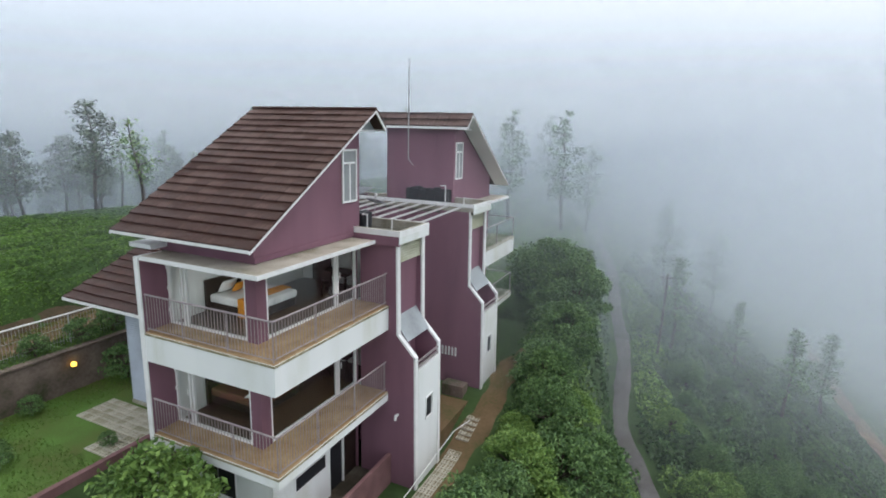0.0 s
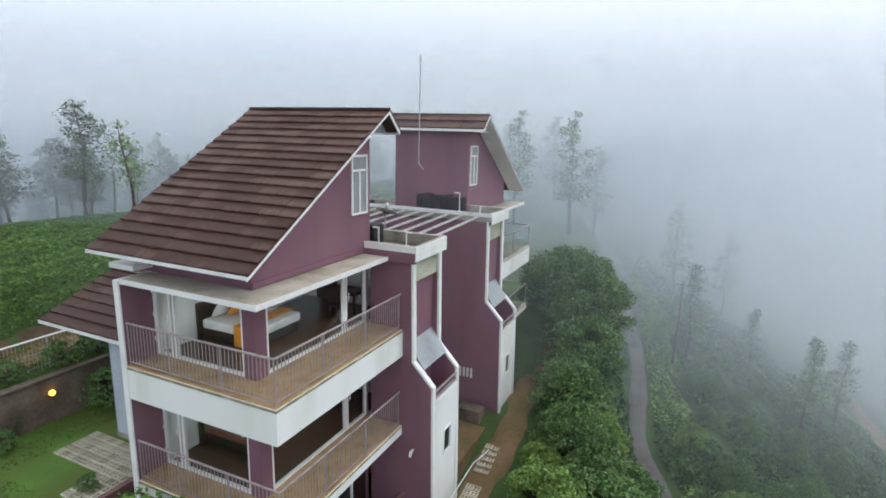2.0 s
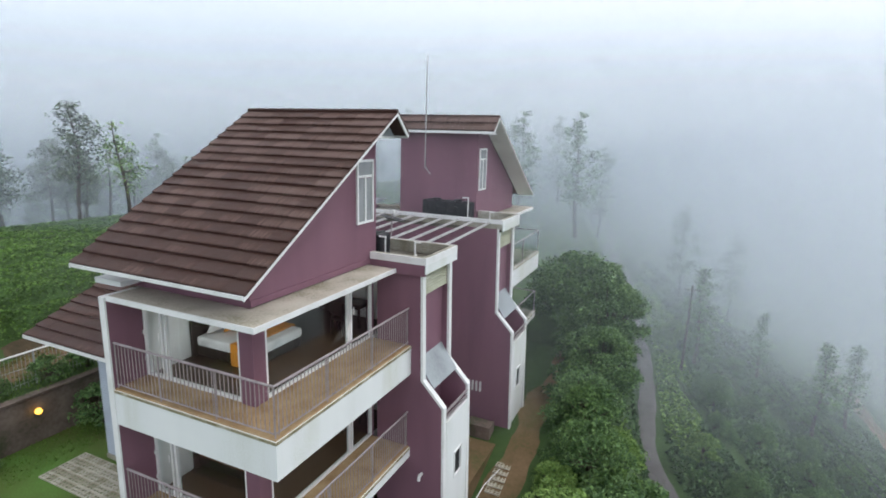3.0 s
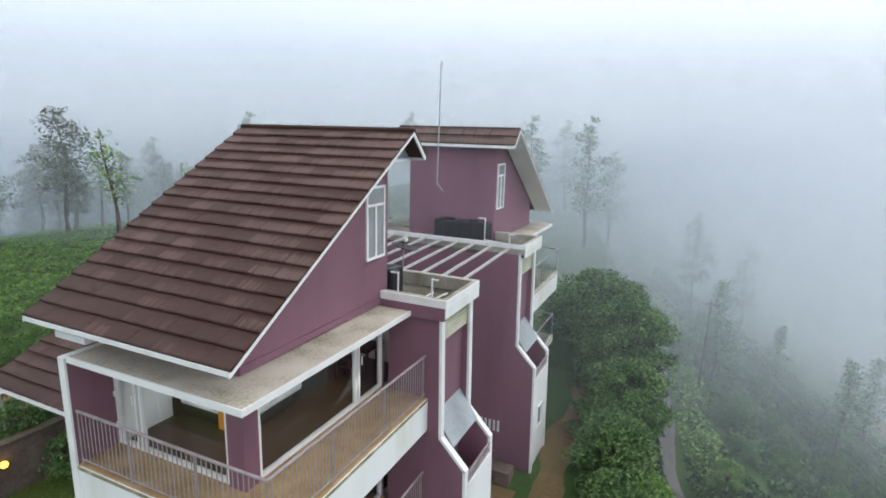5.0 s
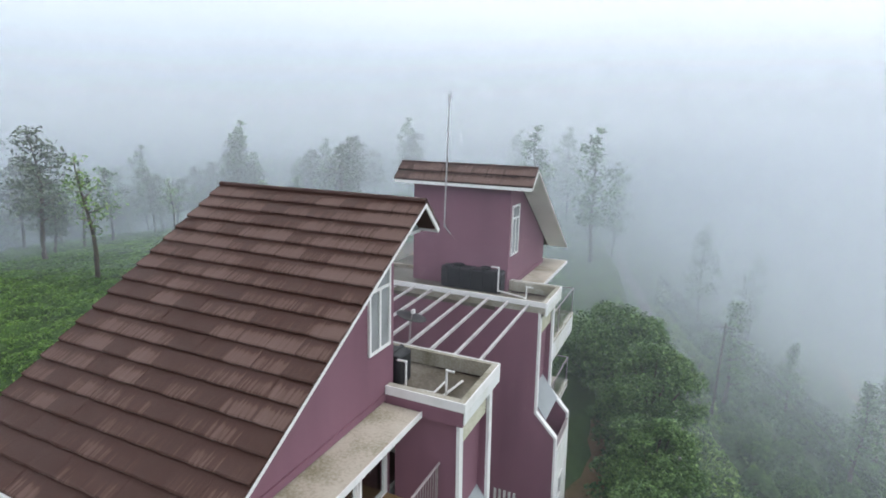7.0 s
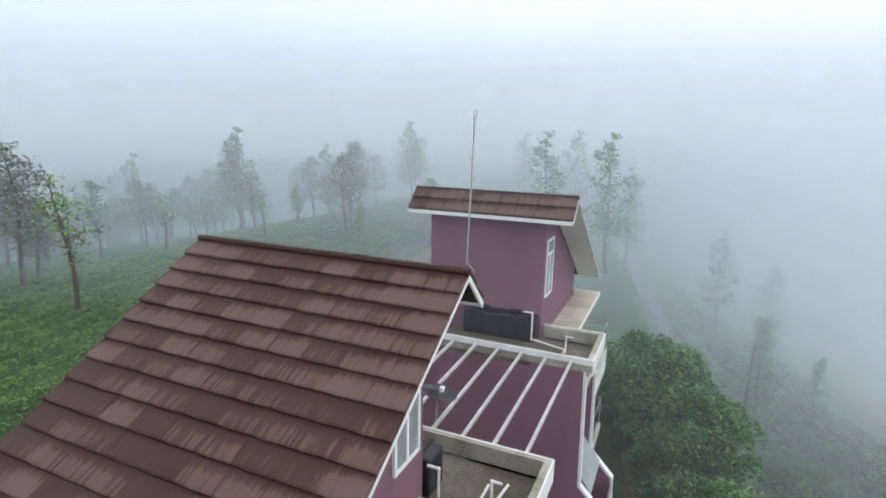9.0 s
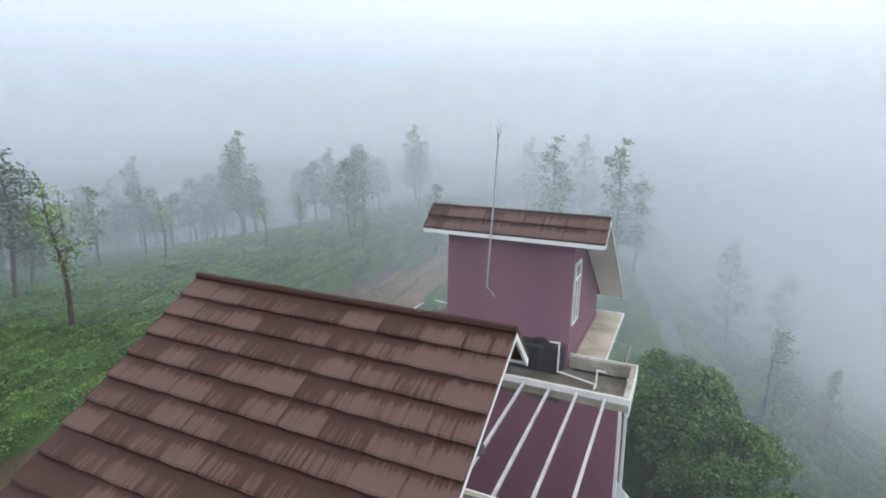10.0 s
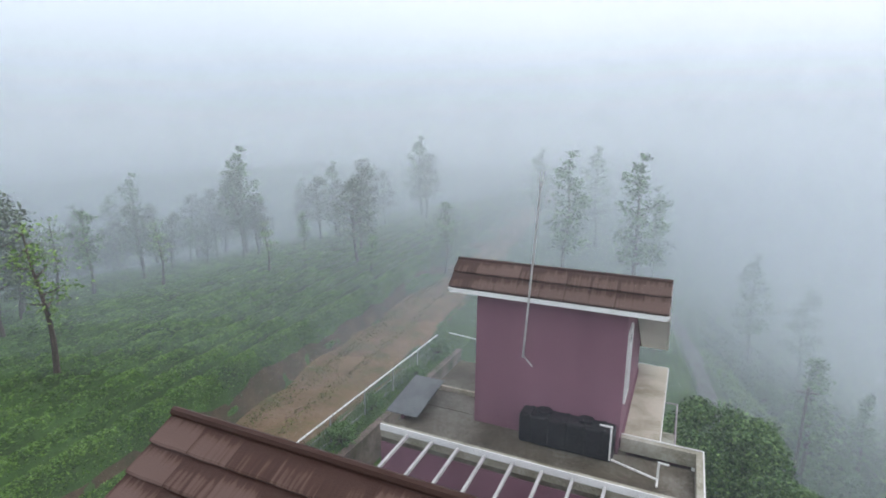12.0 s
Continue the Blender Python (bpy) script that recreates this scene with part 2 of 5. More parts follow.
gl.new(g_fac.outputs[0], g_mix.inputs["Fac"])
gl.new(g_tr.outputs[0], g_mix.inputs[1])
gl.new(g_gl.outputs[0], g_mix.inputs[2])
gl.new(g_mix.outputs[0], g_out.inputs["Surface"])

LAMPGLOW = bpy.data.materials.new("lit_lamp_glass")
LAMPGLOW.use_nodes = True
lb = LAMPGLOW.node_tree.nodes["Principled BSDF"]
lb.inputs["Base Color"].default_value = (0.9, 0.5, 0.1, 1)
lb.inputs["Emission Color"].default_value = (1.0, 0.55, 0.08, 1)
lb.inputs["Emission Strength"].default_value = 3.0


def fog_material(density, name, top, valley, span, thinnest):
    """Thin mist as a see-through sheet: mostly clear, with drifting denser places; brighter light higher up and towards
    +X is painted into its tint.
    """
    m = bpy.data.materials.new(name)
    m.use_nodes = True
    n, l = m.node_tree.nodes, m.node_tree.links
    n.clear()
    out, mix = n.new("ShaderNodeOutputMaterial"), n.new("ShaderNodeMixShader")
    clear, body = n.new("ShaderNodeBsdfTransparent"), n.new("ShaderNodeMixShader")
    d, t = n.new("ShaderNodeBsdfDiffuse"), n.new("ShaderNodeBsdfTranslucent")
    # paler tint high up and towards +X: the mist's brighter lighting as colour
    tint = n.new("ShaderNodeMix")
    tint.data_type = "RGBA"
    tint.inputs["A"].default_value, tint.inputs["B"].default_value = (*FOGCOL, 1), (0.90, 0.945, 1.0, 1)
    l.new(tint.outputs["Result"], d.inputs["Color"])
    l.new(tint.outputs["Result"], t.inputs["Color"])
    l.new(d.outputs[0], body.inputs[1])
    l.new(t.outputs[0], body.inputs[2])
    geo, nz, mr = n.new("ShaderNodeNewGeometry"), n.new("ShaderNodeTexNoise"), n.new("ShaderNodeMapRange")
    nz.inputs["Scale"].default_value = 0.02
    nz.inputs["Detail"].default_value = 1
    l.new(geo.outputs["Position"], nz.inputs["Vector"])
    mr.inputs["From Min"].default_value, mr.inputs["From Max"].default_value = 0.3, 0.7
    mr.inputs["To Min"].default_value, mr.inputs["To Max"].default_value = density * 0.65, density * 1.3
    l.new(nz.outputs["Fac"], mr.inputs["Value"])
    pos, hi, mul = n.new("ShaderNodeSeparateXYZ"), n.new("ShaderNodeMapRange"), n.new("ShaderNodeMath")
    hi.interpolation_type = "SMOOTHSTEP"
    hi.inputs["From Min"].default_value, hi.inputs["From Max"].default_value = 5.0, top
    hi.inputs["To Min"].default_value, hi.inputs["To Max"].default_value = 1.0, 0.012
    mul.operation = "MULTIPLY"
    l.new(geo.outputs["Position"], pos.inputs[0])
    l.new(pos.outputs["Z"], hi.inputs["Value"])
    l.new(mr.outputs[0], mul.inputs[0])
    l.new(hi.outputs[0], mul.inputs[1])
    side, cap = n.new("ShaderNodeMapRange"), n.new("ShaderNodeMath")
    side.interpolation_type = "SMOOTHSTEP"
    side.inputs["From Min"].default_value, side.inputs["From Max"].default_value = span
    side.inputs["To Min"].default_value, side.inputs["To Max"].default_value = valley
    cap.operation, cap.use_clamp = "MULTIPLY", True
    l.new(pos.outputs["X"], side.inputs["Value"])
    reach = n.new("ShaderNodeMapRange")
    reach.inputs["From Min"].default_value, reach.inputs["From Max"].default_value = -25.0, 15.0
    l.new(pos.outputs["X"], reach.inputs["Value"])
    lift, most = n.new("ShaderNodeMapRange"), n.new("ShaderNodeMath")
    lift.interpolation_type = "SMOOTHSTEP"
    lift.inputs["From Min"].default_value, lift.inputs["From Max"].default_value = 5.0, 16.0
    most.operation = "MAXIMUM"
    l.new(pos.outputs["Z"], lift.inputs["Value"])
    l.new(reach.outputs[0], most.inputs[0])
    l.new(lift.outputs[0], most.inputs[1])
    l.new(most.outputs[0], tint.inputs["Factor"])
    low, thin = n.new("ShaderNodeMapRange"), n.new("ShaderNodeMath")
    low.inputs["From Min"].default_value, low.inputs["From Max"].default_value = -14.0, 3.0
    low.inputs["To Min"].default_value, low.inputs["To Max"].default_value = thinnest, 1.0
    thin.operation = "MULTIPLY"
    l.new(pos.outputs["Z"], low.inputs["Value"])
    l.new(mul.outputs[0], thin.inputs[0])
    l.new(low.outputs[0], thin.inputs[1])
    l.new(thin.outputs[0], cap.inputs[0])
    l.new(side.outputs[0], cap.inputs[1])
    l.new(cap.outputs[0], mix.inputs["Fac"])
    l.new(clear.outputs[0], mix.inputs[1])
    l.new(body.outputs[0], mix.inputs[2])
    l.new(mix.outputs[0], out.inputs["Surface"])
    return m


FOGCOL = (0.645, 0.715, 0.80)


# ---- helpers of this scene ----
class Frame:
    """The placing of what is being built: mirrored or not."""
    turn = Matrix.Identity(4)


def part(name, bm, mat, parent=None, label="", smooth=False):
    """Links a bmesh as one mesh object under a thing or a part."""
    me = bpy.data.meshes.new(name)
    bm.transform(Frame.turn)
    if Frame.turn.determinant() < 0:
        bmesh.ops.reverse_faces(bm, faces=bm.faces[:])
    if smooth:
        for fc in bm.faces:
            fc.smooth = True
    bm.to_mesh(me)
    bm.free()
    me.materials.append(mat)
    ob = new(name, me)
    ob.parent = parent
    if label:
        ob["label"] = label
    return ob


def thing(name, label, category, group="", kind=""):
    return tagged(new(name), label, category, group, kind)


def box(bm, x0, x1, y0, y1, z0, z1, bevel=0.0):
    r = bmesh.ops.create_cube(bm, size=1.0, matrix=Matrix.Translation(((x0 + x1) / 2, (y0 + y1) / 2, (z0 + z1) / 2)) @ Matrix.Diagonal((x1 - x0, y1 - y0, z1 - z0, 1)))
    if bevel:
        es = {e for v in r["verts"] for e in v.link_edges}
        bmesh.ops.bevel(bm, geom=list(es), offset=bevel, segments=2, profile=0.5, affect="EDGES")
    return bm


def boxes(*rows, bevel=0.0):
    bm = bmesh.new()
    for r in rows:
        box(bm, *r, bevel=bevel)
    return bm


def prism(points, axis, a, b):
    """A solid of the outline (in the two other axes), from a to b along the axis."""
    bm = bmesh.new()
    def at(p, c):
        return {"x": (c, p[0], p[1]), "y": (p[0], c, p[1]), "z": (p[0], p[1], c)}[axis]
    lo = [bm.verts.new(at(p, a)) for p in points]
    hi = [bm.verts.new(at(p, b)) for p in points]
    n = len(points)
    bm.faces.new(lo)
    bm.faces.new(hi[::-1])
    for i in range(n):
        bm.faces.new((lo[i], hi[i], hi[(i + 1) % n], lo[(i + 1) % n]))
    bmesh.ops.recalc_face_normals(bm, faces=bm.faces[:])
    return bm


def rod(bm, p, q, r, r2=None, sides=8):
    p, q = Vector(p), Vector(q)
    m = Matrix.Translation((p + q) / 2) @ (q - p).to_track_quat("Z", "Y").to_matrix().to_4x4()
    bmesh.ops.create_cone(bm, cap_ends=True, segments=sides, radius1=r, radius2=r if r2 is None else r2, depth=(q - p).length, matrix=m)
    return bm


def rods(pairs, r, sides=8):
    bm = bmesh.new()
    for p, q in pairs:
        rod(bm, p, q, r, sides=sides)
    return bm


def smoothstep(a, b, v):
    t = np.clip((v - a) / (b - a), 0, 1)
    return t * t * (3 - 2 * t)


def wave(x, y, s, seed=0.0):
    """A cheap rolling noise for arrays, about -1 to 1."""
    return (np.sin(x * s * 1.0 + 1.7 * np.sin(y * s * 0.8 + seed) + seed) + np.sin(y * s * 1.3 + 1.3 * np.sin(x * s * 0.9 + 2.1 * seed) + 0.7) + np.sin((x + y) * s * 2.3 + seed * 3)) / 3


# the tar path below the houses, from the near end to the far one: y, x, z
PATH_LINE = np.array([(-40, 9, -17), (0, 7.5, -14.0), (20, 4.0, -11.8), (32.4, -0.1, -9.5), (36.4, -2.3, -8.2), (41.5, -3.2, -7.2), (48.8, -4.3, -6.0), (58, -6.0, -4.5), (80, -11.5, -2.5), (110, -17, -1.0), (300, -50, 0)], float)


def path_x(y):
    return np.interp(y, PATH_LINE[:, 0], PATH_LINE[:, 1])


def path_z(y):
    return np.interp(y, PATH_LINE[:, 0], PATH_LINE[:, 2])


def road_l(y):
    """The tea side of the dirt road."""
    return np.interp(y, [-30, 0, 12, 27, 37, 60, 110, 160], [-21.9, -22.6, -22.9, -25.3, -26.2, -28.8, -36, -45])


def road_r(y):
    """The fence side of the dirt road."""
    return np.interp(y, [-30, 28, 39, 60, 110, 160], [-21.2, -21.4, -22.2, -24.8, -32, -41])


def ground_z(x, y):
    """Height of the land: tea hill, road, terrace with the houses, steep bank, path, valley."""
    x, y = np.asarray(x, float), np.asarray(y, float)
    rl = road_l(y)
    hx = np.where(x > -36, x - (rl + 25.6) * np.clip((x + 36) / np.where(np.abs(rl + 36) < 0.5, 0.5, rl + 36), 0, 1), x)
    hill = np.interp(hx, [-400, -150, -90, -62, -48, -39, -31, -26.5, -25.6], [-60, -30, -9, 1.0, 3.3, 5.0, 5.3, 4.9, 3.62])
    hill = hill + 0.25 * wave(x, y, 0.09) * smoothstep(-26, -32, x)
    far = smoothstep(30, 75, y)
    hill = hill - far * smoothstep(-28, -60, x) * 1.5
    road = 3.55 + 0.03 * wave(x, y, 0.8)
    terrace = np.where(x < -19.9, 3.45, 1.96 + 0 * x)
    court = -0.45 + 1.15 * smoothstep(16.5, 22, y) - 0.25 * smoothstep(9, 4, y)
    court = court + (1.8 - court) * smoothstep(-12.2, -14.4, x) * (y < 10.5)
    house_side = np.where(x < -14.62, terrace, np.where(y > 31, 1.9, court))
    house_side = np.where((x < -19.9) | (y < 42), house_side, 1.9 + 1.6 * smoothstep(-16, -21, x))
    pz, px = path_z(y), path_x(y)
    edge = px - 1.0
    start = np.minimum(-5.6 + 0.5 * wave(x * 0, y, 0.5), edge - 3.5)
    k = smoothstep(start, edge, x)
    bank = house_side * (1 - k) + pz * k
    right = np.maximum(pz - 0.12 * (x - px - 1.0) - 0.55 * np.clip(x - px - 2.5, 0, None), -60) + 0.5 * wave(x, y, 0.35) * smoothstep(px + 2, px + 6, x)
    z = np.where(x < rl, hill, np.where(x < road_r(y), road, np.where(x < start, house_side, bank)))
    z = np.where(x > px + 1.0, right, z)
    return z


# ---- the land ----
def grid_mesh(name, xs, ys, zf, mat, label, category, kind="structure", skip=None, warp=None):
    X, Y = np.meshgrid(xs, ys)
    if warp:
        X = X + warp(X, Y)
    Z = zf(X, Y)
    nx, ny = len(xs), len(ys)
    verts = np.stack([X, Y, Z], -1).reshape(-1, 3)
    i = np.arange((ny - 1) * (nx - 1))
    a = (i // (nx - 1)) * nx + i % (nx - 1)
    faces = np.stack([a, a + 1, a + nx + 1, a + nx], -1)
    if skip is not None:
        c = verts[faces].mean(1)
        faces = faces[~skip(c[:, 0], c[:, 1])]
    me = bpy.data.meshes.new(name)
    me.from_pydata(verts.tolist(), [], faces.tolist())
    me.polygons.foreach_set("use_smooth", np.ones(len(faces), bool))
    me.materials.append(mat)
    return tagged(new(name, me), label, category, kind=kind)


gx = np.concatenate([np.linspace(-900, -120, 14), np.linspace(-110, -28, 60), np.linspace(-27, -19, 50), [-19.95, -19.85], np.linspace(-19.5, -14.8, 12), [-14.66, -14.58], np.linspace(-14.2, 14, 90), np.linspace(15, 120, 50), np.linspace(140, 900, 14)])
gx = np.unique(np.sort(gx))
gy = np.concatenate([np.linspace(-400, -30, 14), np.linspace(-25, 100, 210), np.linspace(104, 180, 24), np.linspace(200, 1200, 16)])
ground = grid_mesh("ground", gx, gy, ground_z, SCRUB, "steep green hillside with scrub and wild grass", "ground")


def follow_road(x, y):
    """Moves points beside the road along with its bend."""
    return (road_l(y) + 25.6) * np.clip((x + 36) / 10.4, 0, 1)


def strip(name, pts, width, lift, mat, label, category, rag=0.0):
    """A ribbon that lies on the land along x, y points."""
    pts = np.array(pts, float)
    n = len(pts)
    d = np.gradient(pts, axis=0)
    d /= np.linalg.norm(d, axis=1)[:, None]
    side = np.stack([-d[:, 1], d[:, 0]], -1)
    cols = 9
    V, F = [], []
    for j in range(n):
        w = (width(pts[j][1]) if callable(width) else width) + rag * math.sin(j * 1.9) * 0.5 + rag * math.sin(j * 0.7 + 2) * 0.5
        for i in range(cols):
            u = (i / (cols - 1) - 0.5) * w
            p = pts[j] + side[j] * u
            V.append((p[0], p[1], float(ground_z(p[0], p[1])) + lift - 0.05 * (abs(u) / w * 2) ** 4))
    for j in range(n - 1):
        for i in range(cols - 1):
            a = j * cols + i
            F.append((a + 1, a, a + cols, a + cols + 1))
    me = bpy.data.meshes.new(name)
    me.from_pydata(V, [], F)
    me.polygons.foreach_set("use_smooth", np.ones(len(F), bool))
    me.materials.append(mat)
    return tagged(new(name, me), label, category, kind="structure")


ys = np.linspace(-30, 140, 120)
strip("road", [((road_l(y) + road_r(y)) / 2, y) for y in ys], lambda y: float(road_r(y) - road_l(y)) + 0.1, 0.07, DIRT, "brown dirt track with grassy middle beside a tea field", "road", 0.25)
ys = np.linspace(-40, 120, 210)
strip("path", [(float(path_x(y)) + 0.25 * math.sin(y * 0.31), y) for y in ys], 1.15, 0.10, ASPHALT, "narrow grey tarred path along the steep slope", "path", 0.2)
strip("valley_road", [(26 + 3 * math.sin(y * 0.05), y) for y in np.linspace(30, 140, 60)], 4.0, 0.25, DIRT, "pale brown road in the misty valley", "road", 0.4)
lawn = part("lawn", boxes((-19.84, -14.6, -8, 34, 1.2, 2.0)), GRASS)
tagged(lawn, "mown green lawn beside the house", "lawn", kind="structure")

# ---- fog ----
VIEW = Vector((-0.419, 0.908, 0)).normalized()
SIDE = Vector((VIEW.y, -VIEW.x, 0))


# upright see-through sheets stand in for haze that thickens with distance
def fog_sheet(depth, density, valley=(0.80, 1.25), span=(-34.0, -8.0)):
    nu, nv = 48, 2
    V, F = [], []
    for j in range(nv):
        for i in range(nu):
            u = (i / (nu - 1) - 0.5) * (140 + depth * 4)
            z = -60 + j / (nv - 1) * (130 + depth)
            w = depth + u * u / (2.2 * (depth + 30)) * -0.35 + 0.6 * math.sin(u * 0.06 + depth)
            p = VIEW * w + SIDE * u
            V.append((p.x, p.y, z))
    for j in range(nv - 1):
        for i in range(nu - 1):
            a = j * nu + i
            F.append((a, a + 1, a + nu + 1, a + nu))
    me = bpy.data.meshes.new("fog_bank")
    me.from_pydata(V, [], F)
    me.polygons.foreach_set("use_smooth", np.ones(len(F), bool))
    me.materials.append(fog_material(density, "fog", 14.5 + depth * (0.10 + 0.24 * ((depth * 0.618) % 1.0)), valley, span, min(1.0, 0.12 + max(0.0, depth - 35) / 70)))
    return tagged(new("fog_bank", me), "drifting bank of pale grey mist over the hillside", "fog", "fog banks", "structure")


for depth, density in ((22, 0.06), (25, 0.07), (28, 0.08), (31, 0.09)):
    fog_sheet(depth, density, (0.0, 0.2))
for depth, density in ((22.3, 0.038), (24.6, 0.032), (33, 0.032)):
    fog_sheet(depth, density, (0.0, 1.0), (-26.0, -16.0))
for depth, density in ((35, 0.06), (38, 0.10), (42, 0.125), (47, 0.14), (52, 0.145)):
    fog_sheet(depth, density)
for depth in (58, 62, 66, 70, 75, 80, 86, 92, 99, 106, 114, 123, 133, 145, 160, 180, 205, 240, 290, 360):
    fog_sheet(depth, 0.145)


# ---- the two houses ----
XL, XR = -13.27, -9.78
FRONT = 10.45
TOWER = [(-9.6, 8.30), (-8.20, 8.30), (-8.14, 5.12), (-7.48, 4.42), (-7.38, -0.6), (-9.6, -0.6)]


def roof_pitch(y):
    return 8.95 + (y - 9.53) * 3.45 / 5.48


def ring(axis, at, a0, a1, z0, z1, t, d0, d1):
    """A connected rectangular frame of width t in the plane across the axis, from at+d0 to at+d1."""
    bm = bmesh.new()
    def p(a, z, d):
        return (at + d, a, z) if axis == "x" else (a, at + d, z)
    o = [(a0, z0), (a1, z0), (a1, z1), (a0, z1)]
    i = [(a0 + t, z0 + t), (a1 - t, z0 + t), (a1 - t, z1 - t), (a0 + t, z1 - t)]
    V = [[bm.verts.new(p(a, z, d)) for a, z in q] for d in (d0, d1) for q in (o, i)]
    lo_o, lo_i, hi_o, hi_i = V
    for k in range(4):
        n = (k + 1) % 4
        for f in ((lo_o[k], lo_o[n], lo_i[n], lo_i[k]), (hi_o[k], hi_i[k], hi_i[n], hi_o[n]), (lo_o[k], hi_o[k], hi_o[n], lo_o[n]), (lo_i[k], lo_i[n], hi_i[n], hi_i[k])):
            bm.faces.new(f)
    bmesh.ops.recalc_face_normals(bm, faces=bm.faces[:])
    return bm


def glazing(parent, name, axis, at, a0, a1, z0, z1, mullions, top=None, label="white framed window", t=0.06, glass=None, thick=0.05):
    """A window: frame, mullions, transom and panes, in a wall across the axis."""
    out = 1 if axis == "x" else -1
    w = part(name, ring(axis, at, a0, a1, z0, z1, t, -thick, thick), TRIM, parent, label)
    def bar(nm, b0, b1, y0, y1, th, mat):
        r = (at - th, at + th, b0, b1, y0, y1) if axis == "x" else (b0, b1, at - th, at + th, y0, y1)
        return part(nm, boxes(r), mat, w)
    edges = [a0 + t] + sorted(mullions) + [a1 - t]
    for m in mullions:
        bar("mullion", m - t / 2, m + t / 2, z0 + t, (top - t / 2) if top else z1 - t, thick * 0.9, TRIM)
    if top:
        bar("transom", a0 + t, a1 - t, top - t / 2, top + t / 2, thick * 0.9, TRIM)
        bar("pane", a0 + t - 0.01, a1 - t + 0.01, top + t / 2 - 0.01, z1 - t + 0.01, 0.005, glass or GLASS)
    for p, q in zip(edges, edges[1:]):
        if q - p > 0.2:
            bar("pane", p + 0.01, q - 0.01, z0 + t - 0.01, (top or z1) - t + 0.01, 0.005, glass or GLASS)
    return w


def storey(house, z, fascia, top, paving=None):
    """One floor of rooms with its balcony; z is the floor, top the underside of what covers it."""
    slab = prism([(XL, 9.60), (-8.50, 9.60), (-8.50, 15.0), (XR, 15.0), (XR, 16.73), (-14.84, 16.73), (-14.84, 12.11), (XL, 12.11)], "z", z - fascia, z - 0.02)
    part("balcony_slab", slab, WHITE, house, "white painted balcony edge with water stains")
    part("drip_edge", prism([(XL + 0.16, 9.585), (-8.485, 9.585), (-8.485, 15.0), (-8.50, 15.0), (-8.50, 9.60), (XL + 0.16, 9.60)], "z", z - 0.075, z - 0.018), MOULD, house, "mouldy grey drip edge")
    fl = prism([(XL + 0.04, 9.63), (-8.53, 9.63), (-8.53, 14.98), (XR - 0.02, 14.98), (XR - 0.02, FRONT), (XL + 0.04, FRONT)], "z", z - 0.019, z + 0.015)
    part("balcony_floor", fl, paving or BALCFLOOR, house, "bare concrete balcony floor" if paving else "ochre brown balcony floor")
    part("room_floor", prism([(XL + 0.16, FRONT + 0.07), (XR - 0.09, FRONT + 0.07), (XR - 0.09, 16.3), (-14.74, 16.3), (-14.74, 12.12), (XL + 0.16, 12.12)], "z", z - 0.019, z + 0.03), WOODFLOOR, house, "dark wooden floor")
    part("column", boxes((XR - 0.36, XR + 0.02, FRONT - 0.05, FRONT + 0.32, z - 0.01, top), bevel=0.01), PURPLE, house)
    part("wall", boxes((XR - 0.16, XR + 0.02, 14.98, 15.06, z - 0.01, top)), PURPLE, house)
    part("room_wall", boxes((-14.74, -9.66, 16.3, 16.4, z + 0.03, top)), CREAM, house, "pale inner wall")
    part("room_wall", boxes((XL + 0.152, XL + 0.2, FRONT + 0.09, 16.29, z + 0.03, top)), CREAM, house, "pale inner wall")
    part("room_door", boxes((-12.6, -11.75, 16.24, 16.296, z + 0.03, min(top, z + 2.05)), bevel=0.01), DARKWOOD, house, "dark wooden inner door")
    # glazed fronts
    f = glazing(house, "window", "y", FRONT + 0.02, XL + 0.17, XR - 0.36, z + 0.03, top - 0.01, (-12.53, -12.40), label="white framed glass front with a sliding door")
    part("handle", rods([((-12.57, FRONT - 0.06, z + 0.98), (-12.57, FRONT - 0.06, z + 1.18))], 0.016), TRIM, f)
    for zz in (0.4, 1.05, 1.65):
        part("hinge", boxes((XL + 0.18, XL + 0.24, FRONT - 0.07, FRONT - 0.03, z + zz, z + zz + 0.1), bevel=0.004), TRIM, f)
    s = glazing(house, "window", "x", XR - 0.04, FRONT + 0.32, 14.98, z + 0.03, top - 0.01, (13.86, 13.98), label="white framed glass side with a sliding door")
    part("handle", rods([((XR + 0.04, 14.04, z + 0.98), (XR + 0.04, 14.04, z + 1.18))], 0.016), TRIM, s)


def railing(house, z):
    """Steel balustrade along the two open sides of a balcony."""
    rail = part("railing", rod(bmesh.new(), (XL + 0.18, 9.68, z + 1.08), (-8.57, 9.68, z + 1.08), 0.028), STEEL, house, "grey painted steel balustrade")
    part("top_rail", rod(bmesh.new(), (-8.58, 9.66, z + 1.08), (-8.58, 14.98, z + 1.08), 0.028), STEEL, rail)
    part("bottom_rail", rod(bmesh.new(), (XL + 0.18, 9.68, z + 0.1), (-8.57, 9.68, z + 0.1), 0.018), STEEL, rail)
    part("bottom_rail", rod(bmesh.new(), (-8.58, 9.66, z + 0.1), (-8.58, 14.98, z + 0.1), 0.018), STEEL, rail)
    for x, y in ((XL + 0.2, 9.68), (-11.7, 9.68), (-10.1, 9.68), (-8.58, 9.68), (-8.58, 11.3), (-8.58, 13.1), (-8.58, 14.9)):
        part("post", rod(bmesh.new(), (x, y, z), (x, y, z + 1.08), 0.017), STEEL, rail)
    return rail


